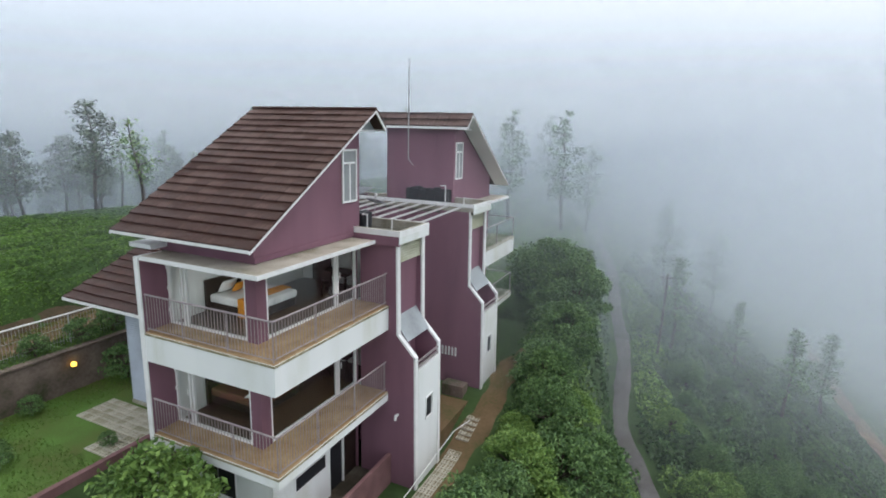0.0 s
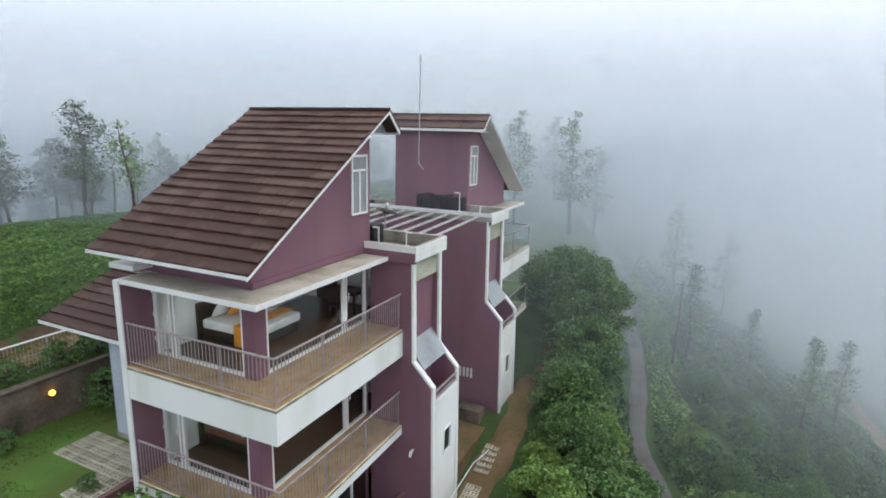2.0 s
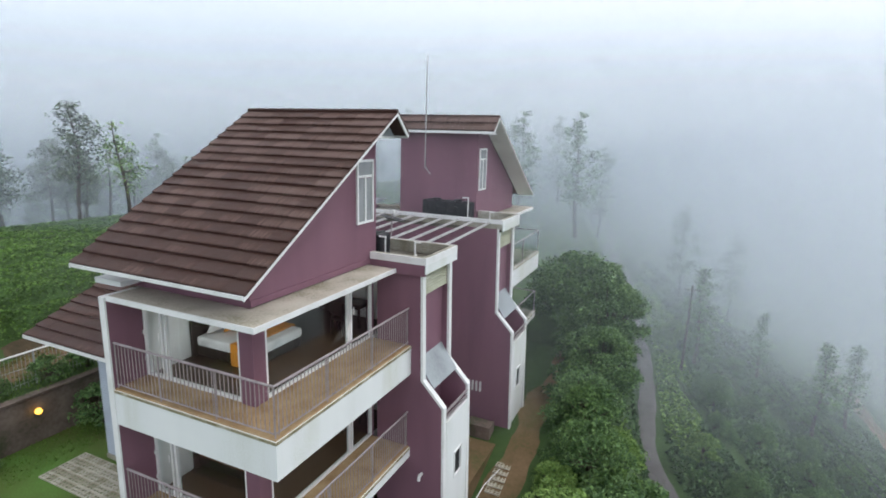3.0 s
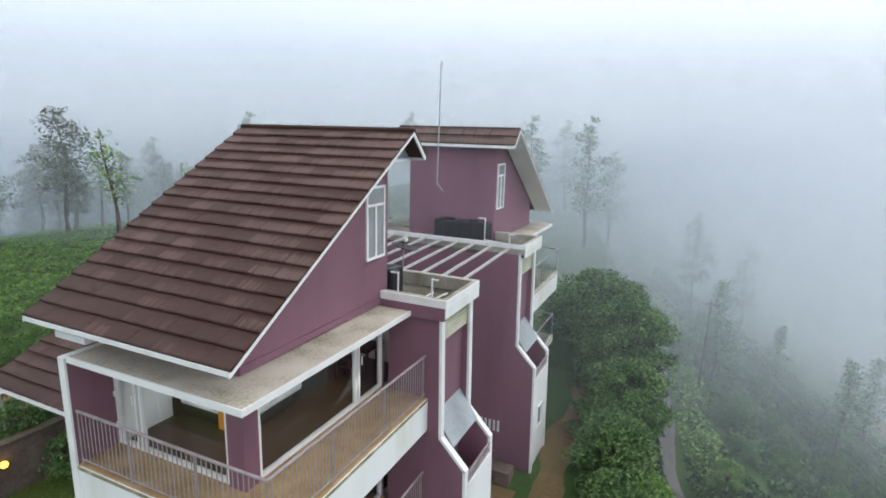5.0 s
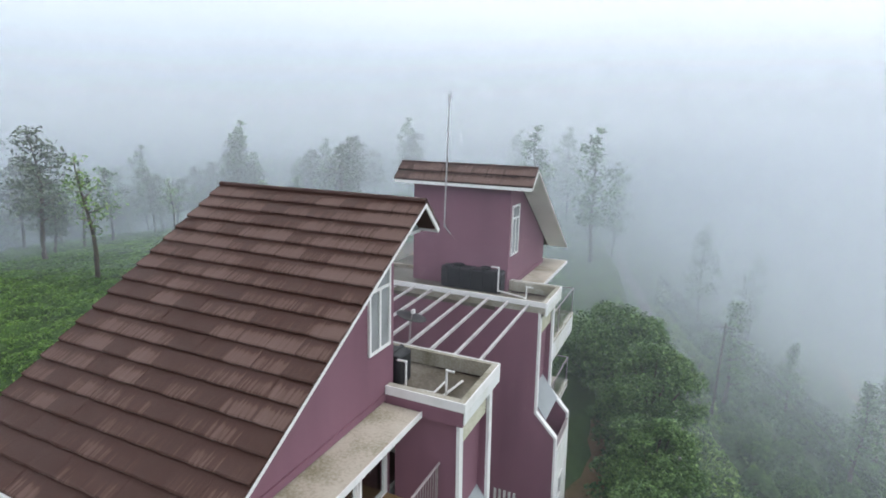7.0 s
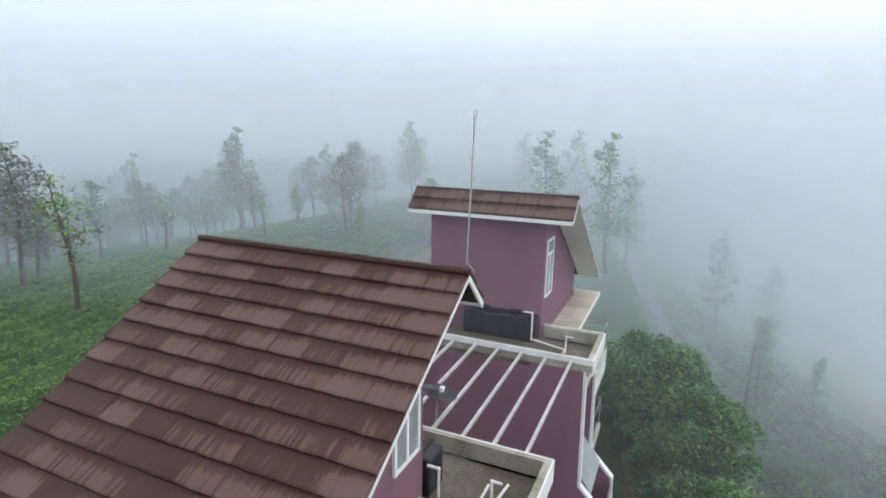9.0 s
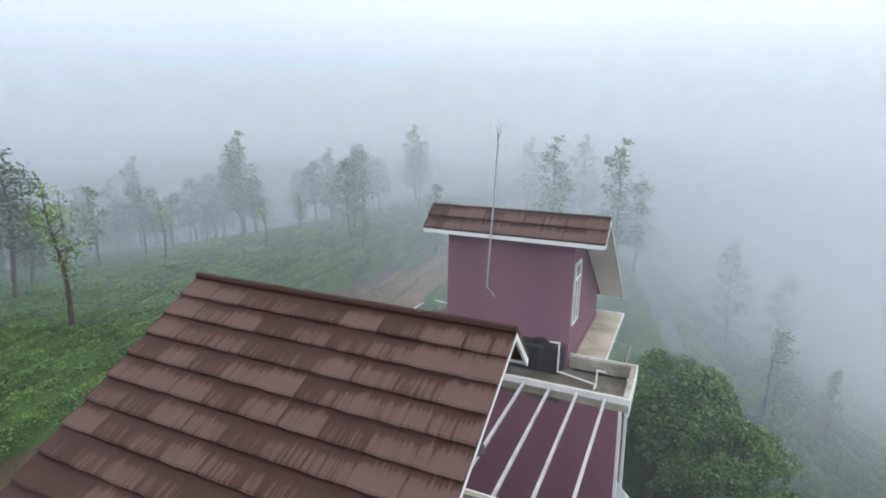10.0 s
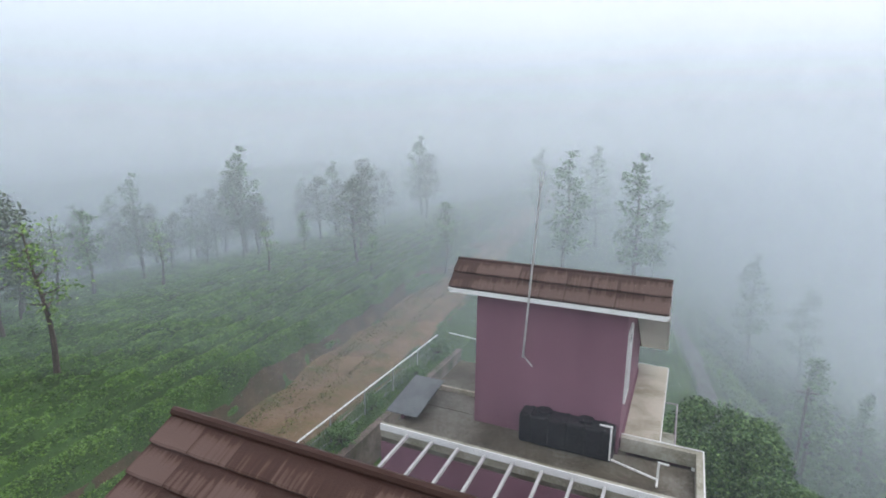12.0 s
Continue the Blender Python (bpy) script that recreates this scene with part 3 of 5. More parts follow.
def plate_hole(x0, x1, y0, y1, z0, z1, hy0, hy1, hz0, hz1):
    """A wall across x with one rectangular hole, as one connected mesh."""
    bm = bmesh.new()
    o = [(y0, z0), (y1, z0), (y1, z1), (y0, z1)]
    i = [(hy0, hz0), (hy1, hz0), (hy1, hz1), (hy0, hz1)]
    V = [[bm.verts.new((x, a, z)) for a, z in q] for x in (x0, x1) for q in (o, i)]
    lo_o, lo_i, hi_o, hi_i = V
    for k in range(4):
        n = (k + 1) % 4
        for f in ((lo_o[k], lo_o[n], lo_i[n], lo_i[k]), (hi_o[k], hi_i[k], hi_i[n], hi_o[n]), (lo_o[k], hi_o[k], hi_o[n], lo_o[n]), (lo_i[k], lo_i[n], hi_i[n], hi_i[k])):
            bm.faces.new(f)
    bmesh.ops.recalc_face_normals(bm, faces=bm.faces[:])
    return bm


def tower(house, base):
    prof = TOWER[:4] + [(-7.38, base), (-9.6, base)]
    for y0, y1 in ((15.0, 15.16), (16.74, 16.9)):
        part("wall", prism(prof, "y", y0, y1), PURPLE, house, "purple plastered tower side")
        # white edge along the front
        edge = bmesh.new()
        line = prof[1:5]
        for (xa, za), (xb, zb) in zip(line, line[1:]):
            d = Vector((xb - xa, 0, zb - za)).normalized()
            nrm = Vector((-d.z, 0, d.x))
            a, b = Vector((xa, 0, za)) - d * 0.01, Vector((xb, 0, zb)) + d * 0.02
            vs = []
            for y in (y0 - 0.012, y1 + 0.012):
                for p, o in ((a, -0.045), (b, -0.045), (b, 0.025), (a, 0.025)):
                    q = p + nrm * o
                    vs.append(edge.verts.new((q.x, y, q.z)))
            for fc in ((0, 1, 2, 3), (7, 6, 5, 4), (0, 4, 5, 1), (1, 5, 6, 2), (2, 6, 7, 3), (3, 7, 4, 0)):
                edge.faces.new([vs[k] for k in fc])
        bmesh.ops.recalc_face_normals(edge, faces=edge.faces[:])
        part("edge_trim", edge, TRIM, house, "white painted edge")
    part("wall", boxes((-8.5, -8.38, 15.16, 16.74, 3.4, 7.55)), PURPLE, house)
    part("wall", boxes((-9.6, -9.45, 15.16, 16.74, base, 8.3)), PURPLE, house)
    wy0, wy1, wz0, wz1 = 15.72, 16.28, 1.85, 2.72
    part("wall", plate_hole(-7.53, -7.42, 15.16, 16.74, base, 3.95, wy0, wy1, wz0, wz1), WHITE, house, "white painted tower front")
    part("wall", boxes((-8.38, -7.53, 15.16, 16.74, 3.3, 3.42)), PURPLE, house)
    # black pane: the darkness of the unlit inside is put into its colour
    glazing(house, "window", "x", -7.45, wy0, wy1, wz0, wz1, (), glass=BLACK, t=0.05, thick=0.06)
    lou = part("louvre", boxes((-8.36, -8.30, 15.16, 16.74, 7.50, 8.28)), LOUVRE, house, "stained slatted vent panel")
    for k in range(9):
        zz = 7.53 + k * 0.083
        part("slat", prism([(-8.30, zz), (-8.24, zz - 0.01), (-8.24, zz + 0.012), (-8.30, zz + 0.05)], "y", 15.17, 16.73), LOUVRE, lou)
    sheet = prism([(-8.40, 5.62), (-7.86, 4.86), (-7.84, 4.88), (-8.38, 5.64)], "y", 15.17, 16.73)
    part("canopy_sheet", sheet, SHEET, house, "grey sloping sheet over the recess")
    for zz in (4.02, 4.20):
        part("guard_rail", boxes((-7.50, -7.45, 15.16, 16.74, zz, zz + 0.07)), STEEL, house)
    sp = part("spout", rods([((-8.1, 15.0, 2.25), (-8.1, 14.82, 2.22)), ((-8.1, 14.86, 2.3), (-8.1, 14.80, 2.12))], 0.045, 10), PIPE, house, "white drain spout")


def parapet(house, second):
    """The flat roof behind the attic: a low walled tray."""
    x0, x1, y0, y1 = -15.0, -8.05, 15.0, 16.9
    part("flat_roof", boxes((x0, x1 - 0.1, 15.0, y1 - 0.02, 8.18, 8.30)), WETFLOOR, house, "wet stained concrete roof")
    part("parapet", prism([(XR + 0.03, y0 - 0.11), (x1, y0 - 0.11), (x1, y1), (x0, y1), (x0, y1 - 0.1), (x1 - 0.13, y1 - 0.1), (x1 - 0.13, y0 + 0.04), (XR + 0.03, y0 + 0.04)], "z", 8.46, 8.64), CONCRETE, house, "stained white concrete parapet")
    part("parapet_band", prism([(XR + 0.03, y0 - 0.15), (x1 + 0.03, y0 - 0.15), (x1 + 0.03, y1 + 0.03), (x1 + 0.002, y1 + 0.03), (x1 + 0.002, y0 - 0.122), (XR + 0.03, y0 - 0.122)], "z", 8.46, 8.648), TRIM, house, "white painted parapet band")
    part("parapet_base", prism([(XR + 0.03, y0), (x1, y0), (x1, y1), (x0, y1), (x0, y1 - 0.1), (x1 - 0.13, y1 - 0.1), (x1 - 0.13, y0 + 0.04), (XR + 0.03, y0 + 0.04)], "z", 8.305, 8.458), CONCRETE, house)
    part("parapet_band", boxes((x1 + 0.002, x1 + 0.028, y0 - 0.148, y1 + 0.028, 8.22, 8.457)), WHITE, house)
    part("parapet_band", boxes((x0, x1 + 0.001, y1 + 0.002, y1 + 0.03, 8.50, 8.655)), TRIM, house, "white painted parapet band")
    part("parapet_face", boxes((XR + 0.02, x1 - 0.02, y0 - 0.146, y0 - 0.002, 8.15, 8.458)), PURPLE, house)
    part("flat_roof", boxes((x0, XL - 0.002, 11.95, 14.99, 8.185, 8.30)), WETFLOOR, house)
    sy = 14.35 if second else 15.2
    if second:
        part("ledge", boxes((x0 - 0.4, XL - 0.002, 14.0, 14.09, 8.305, 8.43), bevel=0.01), CANOPY, house, "stained concrete ledge")
    part("cover_sheet", prism([(sy, 8.72), (sy + 1.65, 8.44), (sy + 1.65, 8.46), (sy, 8.74)], "x", x0 - 0.38, x0 + 0.5), DARKSHEET, house, "grey translucent sheet over the stair")
    part("sheet_wall", boxes((x0 + 0.02, x0 + 0.1, sy, sy + 1.6, 8.305, 8.43)), PURPLE, house)


def attic(house, rl):
    """Gable walls, roof boards and the ridge."""
    zb = 8.30
    N = 15.22
    outline = [(FRONT - 0.05, zb), (N, zb), (N, roof_pitch(15.01) - 0.35), (15.0, roof_pitch(15.0) - 0.15), (FRONT - 0.05, roof_pitch(FRONT - 0.05) - 0.15)]
    part("wall", prism(outline, "x", XR - 0.16, XR), PURPLE, house, "purple plastered gable wall")
    part("wall", prism(outline, "x", XL, XL + 0.16), PURPLE, house)
    part("wall", boxes((XL + 0.16, XR - 0.16, N - 0.16, N, zb, roof_pitch(15.0) - 0.3)), PURPLE, house, "purple plastered back wall")
    part("wall", boxes((XL + 0.16, XR - 0.16, FRONT - 0.05, FRONT + 0.02, zb, roof_pitch(FRONT) - 0.16)), PURPLE, house)
    part("plinth_band", boxes((XR + 0.002, XR + 0.035, FRONT - 0.05, 15.0, zb + 0.02, zb + 0.16)), PURPLE, house)
    roof = part("roof", prism([(9.50, roof_pitch(9.5) - 0.10), (15.0, roof_pitch(15.0) - 0.10), (15.57, 11.78), (15.60, 11.83), (15.02, roof_pitch(15.02) - 0.02), (9.50, roof_pitch(9.5) - 0.03)], "x", rl + 0.02, -9.02), ROOFDARK, house, "steep brown shingle tiled roof")
    part("bargeboard", prism([(9.48, roof_pitch(9.48) - 0.105), (15.0, roof_pitch(15.0) - 0.11), (15.58, 11.72), (15.62, 11.79), (15.02, roof_pitch(15.0) - 0.035), (9.48, roof_pitch(9.48) - 0.035)], "x", -9.02, -8.985), TRIM, roof, "white bargeboard")
    part("bargeboard", prism([(9.48, roof_pitch(9.48) - 0.105), (15.0, roof_pitch(15.0) - 0.11), (15.58, 11.72), (15.62, 11.79), (15.02, roof_pitch(15.0) - 0.035), (9.48, roof_pitch(9.48) - 0.035)], "x", rl - 0.015, rl + 0.02), TRIM, roof, "white bargeboard")
    part("soffit", prism([(9.52, roof_pitch(9.52) - 0.125), (15.0, roof_pitch(15.0) - 0.125), (15.0, roof_pitch(15.0) - 0.105), (9.52, roof_pitch(9.52) - 0.105)], "x", XR + 0.01, -9.03), CREAM, roof, "pale soffit board")
    part("fascia", boxes((rl + 0.02, -9.02, 9.465, 9.495, 8.84, 8.915)), TRIM, roof, "white eaves board")
    part("fascia", boxes((rl + 0.02, -9.02, 15.605, 15.635, 11.72, 11.82)), TRIM, roof, "white eaves board")
    part("gable_panel", prism([(14.22, 11.76), (15.55, 11.76), (15.01, roof_pitch(15.0) - 0.13)], "x", -9.46, -9.40), SHEET, roof, "grey board closing the ridge end")
    part("gable_trim", boxes((-9.48, -9.38, 14.15, 15.57, 11.70, 11.757)), TRIM, roof)
    part("ridge_cap", rod(bmesh.new(), (rl - 0.01, 15.01, roof_pitch(15.0) + 0.005), (-8.99, 15.01, roof_pitch(15.0) + 0.005), 0.055), TILE, roof)
    glazing(house, "window", "x", XR + 0.018, 14.25, 15.04, 9.47, 11.15, (14.645,), 10.72, "tall white casement window", glass=PANEGREY, thick=0.03)
    part("ceiling", boxes((XL + 0.16, XR - 0.17, FRONT + 0.11, 14.99, 8.175, 8.285)), CREAM, house)
    # canopy slab round the corner
    can = prism([(-13.03, 9.62), (-8.94, 9.62), (-8.94, 14.82), (XR - 0.1, 14.82), (XR - 0.1, FRONT + 0.1), (-13.03, FRONT + 0.1)], "z", 8.17, 8.285)
    part("canopy", can, CANOPY, house, "stained concrete sun canopy")
    part("canopy_edge", prism([(-13.06, FRONT), (-13.06, 9.59), (-8.91, 9.59), (-8.91, 14.84), (-8.937, 14.84), (-8.937, 9.617), (-13.033, 9.617), (-13.033, FRONT)], "z", 8.17, 8.29), TRIM, house, "white painted canopy edge")
    part("side_canopy", boxes((-13.82, -12.95, 9.88, 11.9, 8.42, 8.54)), WHITE, house)


def lower_floor(house, base):
    """White ground floor under the balconies, with dark windows and doors."""
    part("wall", boxes((XL + 0.16, -9.62, FRONT + 0.1, FRONT + 0.26, base, 2.7)), WHITE, house, "white ground floor wall")
    part("wall", boxes((-9.78, -9.62, FRONT + 0.26, 13.2, base, 2.7)), WHITE, house, "white ground floor wall")
    st = part("window", boxes((-9.63, -9.60, 11.45, 12.95, 1.0, 1.5)), TRIM, house)
    part("pane", boxes((-9.61, -9.585, 11.5, 12.9, 1.04, 1.46)), BLACK, st, "dark glass")
    fw = part("window", boxes((-12.4, -11.0, FRONT + 0.07, FRONT + 0.09, 0.9, 1.9)), TRIM, house)
    part("pane", boxes((-12.36, -11.72, FRONT + 0.05, FRONT + 0.068, 0.95, 1.85)), BLACK, fw, "dark glass")
    part("pane", boxes((-11.68, -11.04, FRONT + 0.05, FRONT + 0.068, 0.95, 1.85)), BLACK, fw, "dark glass")
    part("wall", boxes((-9.95, -9.8, 13.2, 15.0, base, 2.7)), DARKWOOD, house, "dark recessed doorway")
    part("door", boxes((-9.79, -9.74, 13.3, 14.0, base + 0.1, 2.2), bevel=0.01), BLACK, house, "dark glazed door")
    part("door_post", boxes((-9.78, -9.70, 14.02, 14.09, base, 2.7)), TRIM, house)


def house_build(second):
    h = thing("house", "tall purple and white hillside villa with a steep brown tiled roof", "house", "twin villas")
    if second:
        Frame.turn = Matrix.Translation((0, 38.06, 0.17)) @ Matrix.Diagonal((1, -1, 1, 1))
        base = 0.35
    else:
        Frame.turn = Matrix.Identity(4)
        base = -0.6
    # left side wall with its white front edge, and the closed back of the rooms
    part("wall", boxes((XL, XL + 0.15, 9.62, 11.95, base, 8.2)), PURPLE, h, "purple plastered side wall")
    part("edge_trim", boxes((XL - 0.012, XL + 0.162, 9.575, 9.617, base, 8.24)), TRIM, h, "white painted wall edge")
    part("edge_trim", boxes((XL - 0.012, XL + 0.162, 9.617, 11.2, 8.205, 8.245)), TRIM, h, "white painted wall edge")
    part("wall", boxes((-15.0, -9.598, 16.74, 16.897, base, 8.18)), PURPLE, h, "purple plastered courtyard wall")
    part("wall", boxes((-15.0, -14.85, 11.95, 16.74, base, 8.18)), PURPLE, h)
    part("wall", boxes((-14.85, XL, 11.95, 12.1, base, 8.18)), PURPLE, h)
    part("wall", boxes((XL + 0.16, XR, 14.95, 15.1, base, 2.68)), PURPLE, h)
    storey(h, 3.0, 0.32, 5.27, CONCRETE if second else None)
    storey(h, 6.1, 0.85, 8.17, CONCRETE if second else None)
    lower_floor(h, base)
    tower(h, base)
    parapet(h, second)
    attic(h, -13.85 if second else -14.0)
    r1, r2 = None, None
    if not second:
        r1, r2 = railing(h, 3.0), railing(h, 6.1)
    else:
        for z in (3.0, 6.1):
            g = part("railing", rod(bmesh.new(), (-8.56, 9.66, z + 1.05), (-8.56, 14.9, z + 1.05), 0.022), STEEL, h, "thin steel rail with glass")
            part("top_rail", rod(bmesh.new(), (XL + 0.2, 9.68, z + 1.05), (-8.56, 9.68, z + 1.05), 0.022), STEEL, g)
            for yy in (9.68, 12.3, 14.88):
                part("post", rod(bmesh.new(), (-8.56, yy, z), (-8.56, yy, z + 1.05), 0.022), STEEL, g)
            part("pane", boxes((-8.566, -8.554, 9.75, 12.25, z + 0.08, z + 0.98)), GLASS, g)
            part("pane", boxes((-8.566, -8.554, 12.35, 14.85, z + 0.08, z + 0.98)), GLASS, g)
    Frame.turn = Matrix.Identity(4)
    return h, r1, r2


house_a, rail_low, rail_up = house_build(False)
house_b, _, _ = house_build(True)

# beams over the courtyard between the houses
pergola = thing("pergola", "row of pale steel beams spanning the courtyard between the villas", "pergola")
for k in range(10):
    x = -14.27 + k * 0.634
    bm = prism([(16.88, 8.50), (21.2, 8.66), (21.2, 8.73), (16.88, 8.57)], "x", x - 0.03, x + 0.03)
    part("beam", bm, BEAM, pergola)


# ---- plants ----
def leaf_mesh(name, centres, sizes, mat, rng, flat=0.5):
    """Many small bent leaves, each a pair of triangles of its own."""
    n = len(centres)
    a = rng.normal(size=(n, 3))
    a[:, 2] *= flat
    a /= np.linalg.norm(a, axis=1)[:, None]
    b = rng.normal(size=(n, 3))
    b -= (b * a).sum(1)[:, None] * a
    b /= np.linalg.norm(b, axis=1)[:, None]
    c = np.cross(a, b)
    s = np.asarray(sizes)[:, None]
    V = np.stack([centres - a * s, centres + b * s * 0.45 + c * s * 0.12, centres + a * s, centres - b * s * 0.45 + c * s * 0.12], 1).reshape(-1, 3)
    me = bpy.data.meshes.new(name)
    k = np.arange(n)[:, None] * 4
    F = np.concatenate([k + [0, 1, 2], k + [0, 2, 3]], 1).reshape(-1, 3)
    me.vertices.add(len(V))
    me.vertices.foreach_set("co", V.astype(np.float32).ravel())
    me.loops.add(F.size)
    me.loops.foreach_set("vertex_index", F.ravel().astype(np.int32))
    me.polygons.add(len(F))
    me.polygons.foreach_set("loop_start", np.arange(0, F.size, 3, dtype=np.int32))
    me.update(calc_edges=True)
    me.materials.append(mat)
    return me


def branch(bm, pts, radii, sides=7):
    rings = []
    for i, (p, r) in enumerate(zip(pts, radii)):
        d = (Vector(pts[min(i + 1, len(pts) - 1)]) - Vector(pts[max(i - 1, 0)])).normalized()
        q = d.to_track_quat("Z", "Y")
        rings.append([bm.verts.new(Vector(p) + q @ Vector((r * math.cos(k * math.tau / sides), r * math.sin(k * math.tau / sides), 0))) for k in range(sides)])
    for a, b in zip(rings, rings[1:]):
        for k in range(sides):
            bm.faces.new((a[k], a[(k + 1) % sides], b[(k + 1) % sides], b[k]))
    bm.faces.new(rings[-1])


def tall_tree(height, spread, seed, leaf, bare=0.35, dense=1.0, label="", size=0.16):
    """A slender plantation tree: straight trunk, short rising limbs, ragged tufts of leaf."""
    rng = np.random.default_rng(seed)
    t = thing("tree", label, "tree", "plantation trees")
    bm = bmesh.new()
    lean = rng.normal(0, 0.025, 2)
    pts = [(lean[0] * z + 0.12 * math.sin(z * 0.9 + seed), lean[1] * z + 0.12 * math.cos(z * 0.7 + seed), z) for z in np.linspace(-0.6, height * 0.97, 12)]
    branch(bm, pts, np.linspace(0.017 * height + 0.03, 0.02, 12))
    C, S = [], []
    limbs = int(15 * dense) + 7
    for k in range(limbs):
        f = bare + (0.98 - bare) * (k + rng.uniform(0, 0.8)) / limbs
        p0 = np.array([np.interp(f * height * 0.97, [p[2] for p in pts], [p[i] for p in pts]) for i in range(3)])
        ang = k * 2.4 + rng.uniform(-0.6, 0.6)
        L = spread * (1.1 - 0.75 * abs(f - bare - 0.25)) * rng.uniform(0.55, 1.1) * (1.12 - f * 0.55) * min(1.0, (1.04 - f) / 0.34) ** 0.8
        rise = rng.uniform(0.25, 0.75)
        bp = [p0 + np.array([math.cos(ang) * L * u, math.sin(ang) * L * u, L * rise * u ** 1.3]) for u in (0, 0.4, 0.75, 1)]
        branch(bm, [tuple(p) for p in bp], (0.012 * height * (1.1 - f) + 0.015, 0.03, 0.02, 0.01), 5)
        for u in (0.45, 0.7, 0.9, 1.05):
            if rng.uniform() < 0.2:
                continue
            c = p0 + (bp[3] - p0) * u + rng.normal(0, 0.15, 3)
            r = rng.uniform(0.26, 0.58) * (0.6 + 0.4 * spread / 2) * min(1.0, 0.45 + (1.0 - f))
            m = int(rng.uniform(30, 62) * dense * r / 0.42)
            q = rng.normal(size=(m, 3)) * (r, r, r * 0.62)
            C.append(c + q)
            S.append(rng.uniform(0.55, 1.2, m) * size)
    part("trunk", bm, BARK, t, "slender dark trunk")
    crown = new("crown", leaf_mesh("crown", np.concatenate(C), np.concatenate(S), leaf, rng))
    crown.parent = t
    return t


def round_tree(height, radius, seed, leaf, leaves, label, size=0.13, group="slope trees", low=0.25, name="tree", category="tree"):
    """A broad crown of many leafy clumps on a short branching trunk."""
    rng = np.random.default_rng(seed)
    t = thing(name, label, category, group)
    bm = bmesh.new()
    branch(bm, [(0, 0, -1.2), (0.05, 0.03, height * 0.3), (0.1, -0.05, height * 0.62)], (0.05 * radius + 0.05, 0.04 * radius + 0.03, 0.03))
    C, S = [], []
    clumps = 72
    for k in range(clumps):
        ang, el = k * 2.39996 + rng.uniform(-0.3, 0.3), math.asin(rng.uniform(-0.25, 1.0))
        rr = radius * rng.uniform(0.55, 0.95)
        c = np.array([math.cos(ang) * math.cos(el) * rr, math.sin(ang) * math.cos(el) * rr, height * (low + (1 - low) * 0.36) + math.sin(el) * height * (1 - low) * 0.5 * rng.uniform(0.8, 1.12)])
        if k % 4 == 0:
            branch(bm, [(0.05, 0.0, height * 0.3), tuple(c * (0.5, 0.5, 0.7)), tuple(c)], (0.03 * radius, 0.03, 0.012), 5)
        r = radius * rng.uniform(0.15, 0.31)
        m = int(leaves / clumps * rng.uniform(0.7, 1.3))
        d = rng.normal(size=(m, 3))
        d /= np.linalg.norm(d, axis=1)[:, None]
        d[:, 2] = np.abs(d[:, 2]) * 1.0 - 0.25
        C.append(c + d * (r * rng.uniform(0.6, 1.15, m))[:, None])
        S.append(rng.uniform(0.6, 1.3, m) * size)
    part("trunk", bm, BARK, t)
    crown = new("crown", leaf_mesh("crown", np.concatenate(C), np.concatenate(S), leaf, rng, 0.7))
    crown.parent = t
    return t


def plant(ob, x, y, scale=1.0, turn=0.0, first=False, sink=0.0):
    z = float(ground_z(x, y)) - sink
    m = pose(x, y, z, 0, 0, turn)
    if first:
        ob.matrix_basis = m @ Matrix.Diagonal((scale, scale, scale, 1))
        return ob
    c = copy_thing(ob, m)
    c.scale = (scale, scale, scale)
    return c


GREY_L = "tall slender grey-green tree standing in the tea field"
YOUNG_L = "young light green tree with a thin bare trunk"
MIST_L = "tall dark tree half lost in the mist"
oak_a = plant(tall_tree(8.7, 2.1, 3, LEAFGREY, 0.34, 0.9, GREY_L, 0.13), -39.3, 25.3, 1, 20, True)
oak_b = plant(tall_tree(7.6, 1.9, 8, LEAFGREY, 0.34, 0.85, GREY_L, 0.13), -47.5, 24.5, 1, 80, True)
young = plant(tall_tree(7.2, 1.15, 5, LEAFBRIGHT, 0.44, 0.5, YOUNG_L, 0.11), -31.5, 23.2, 1, 0, True)
thin = plant(tall_tree(7.0, 1.1, 12, LEAF, 0.45, 0.6, YOUNG_L, 0.14), -47.0, 34.5, 1, 0, True)
far_a = plant(tall_tree(12.0, 1.9, 21, LEAF, 0.25, 0.8, MIST_L, 0.2), -18.2, 57.0, 1, 0, True)
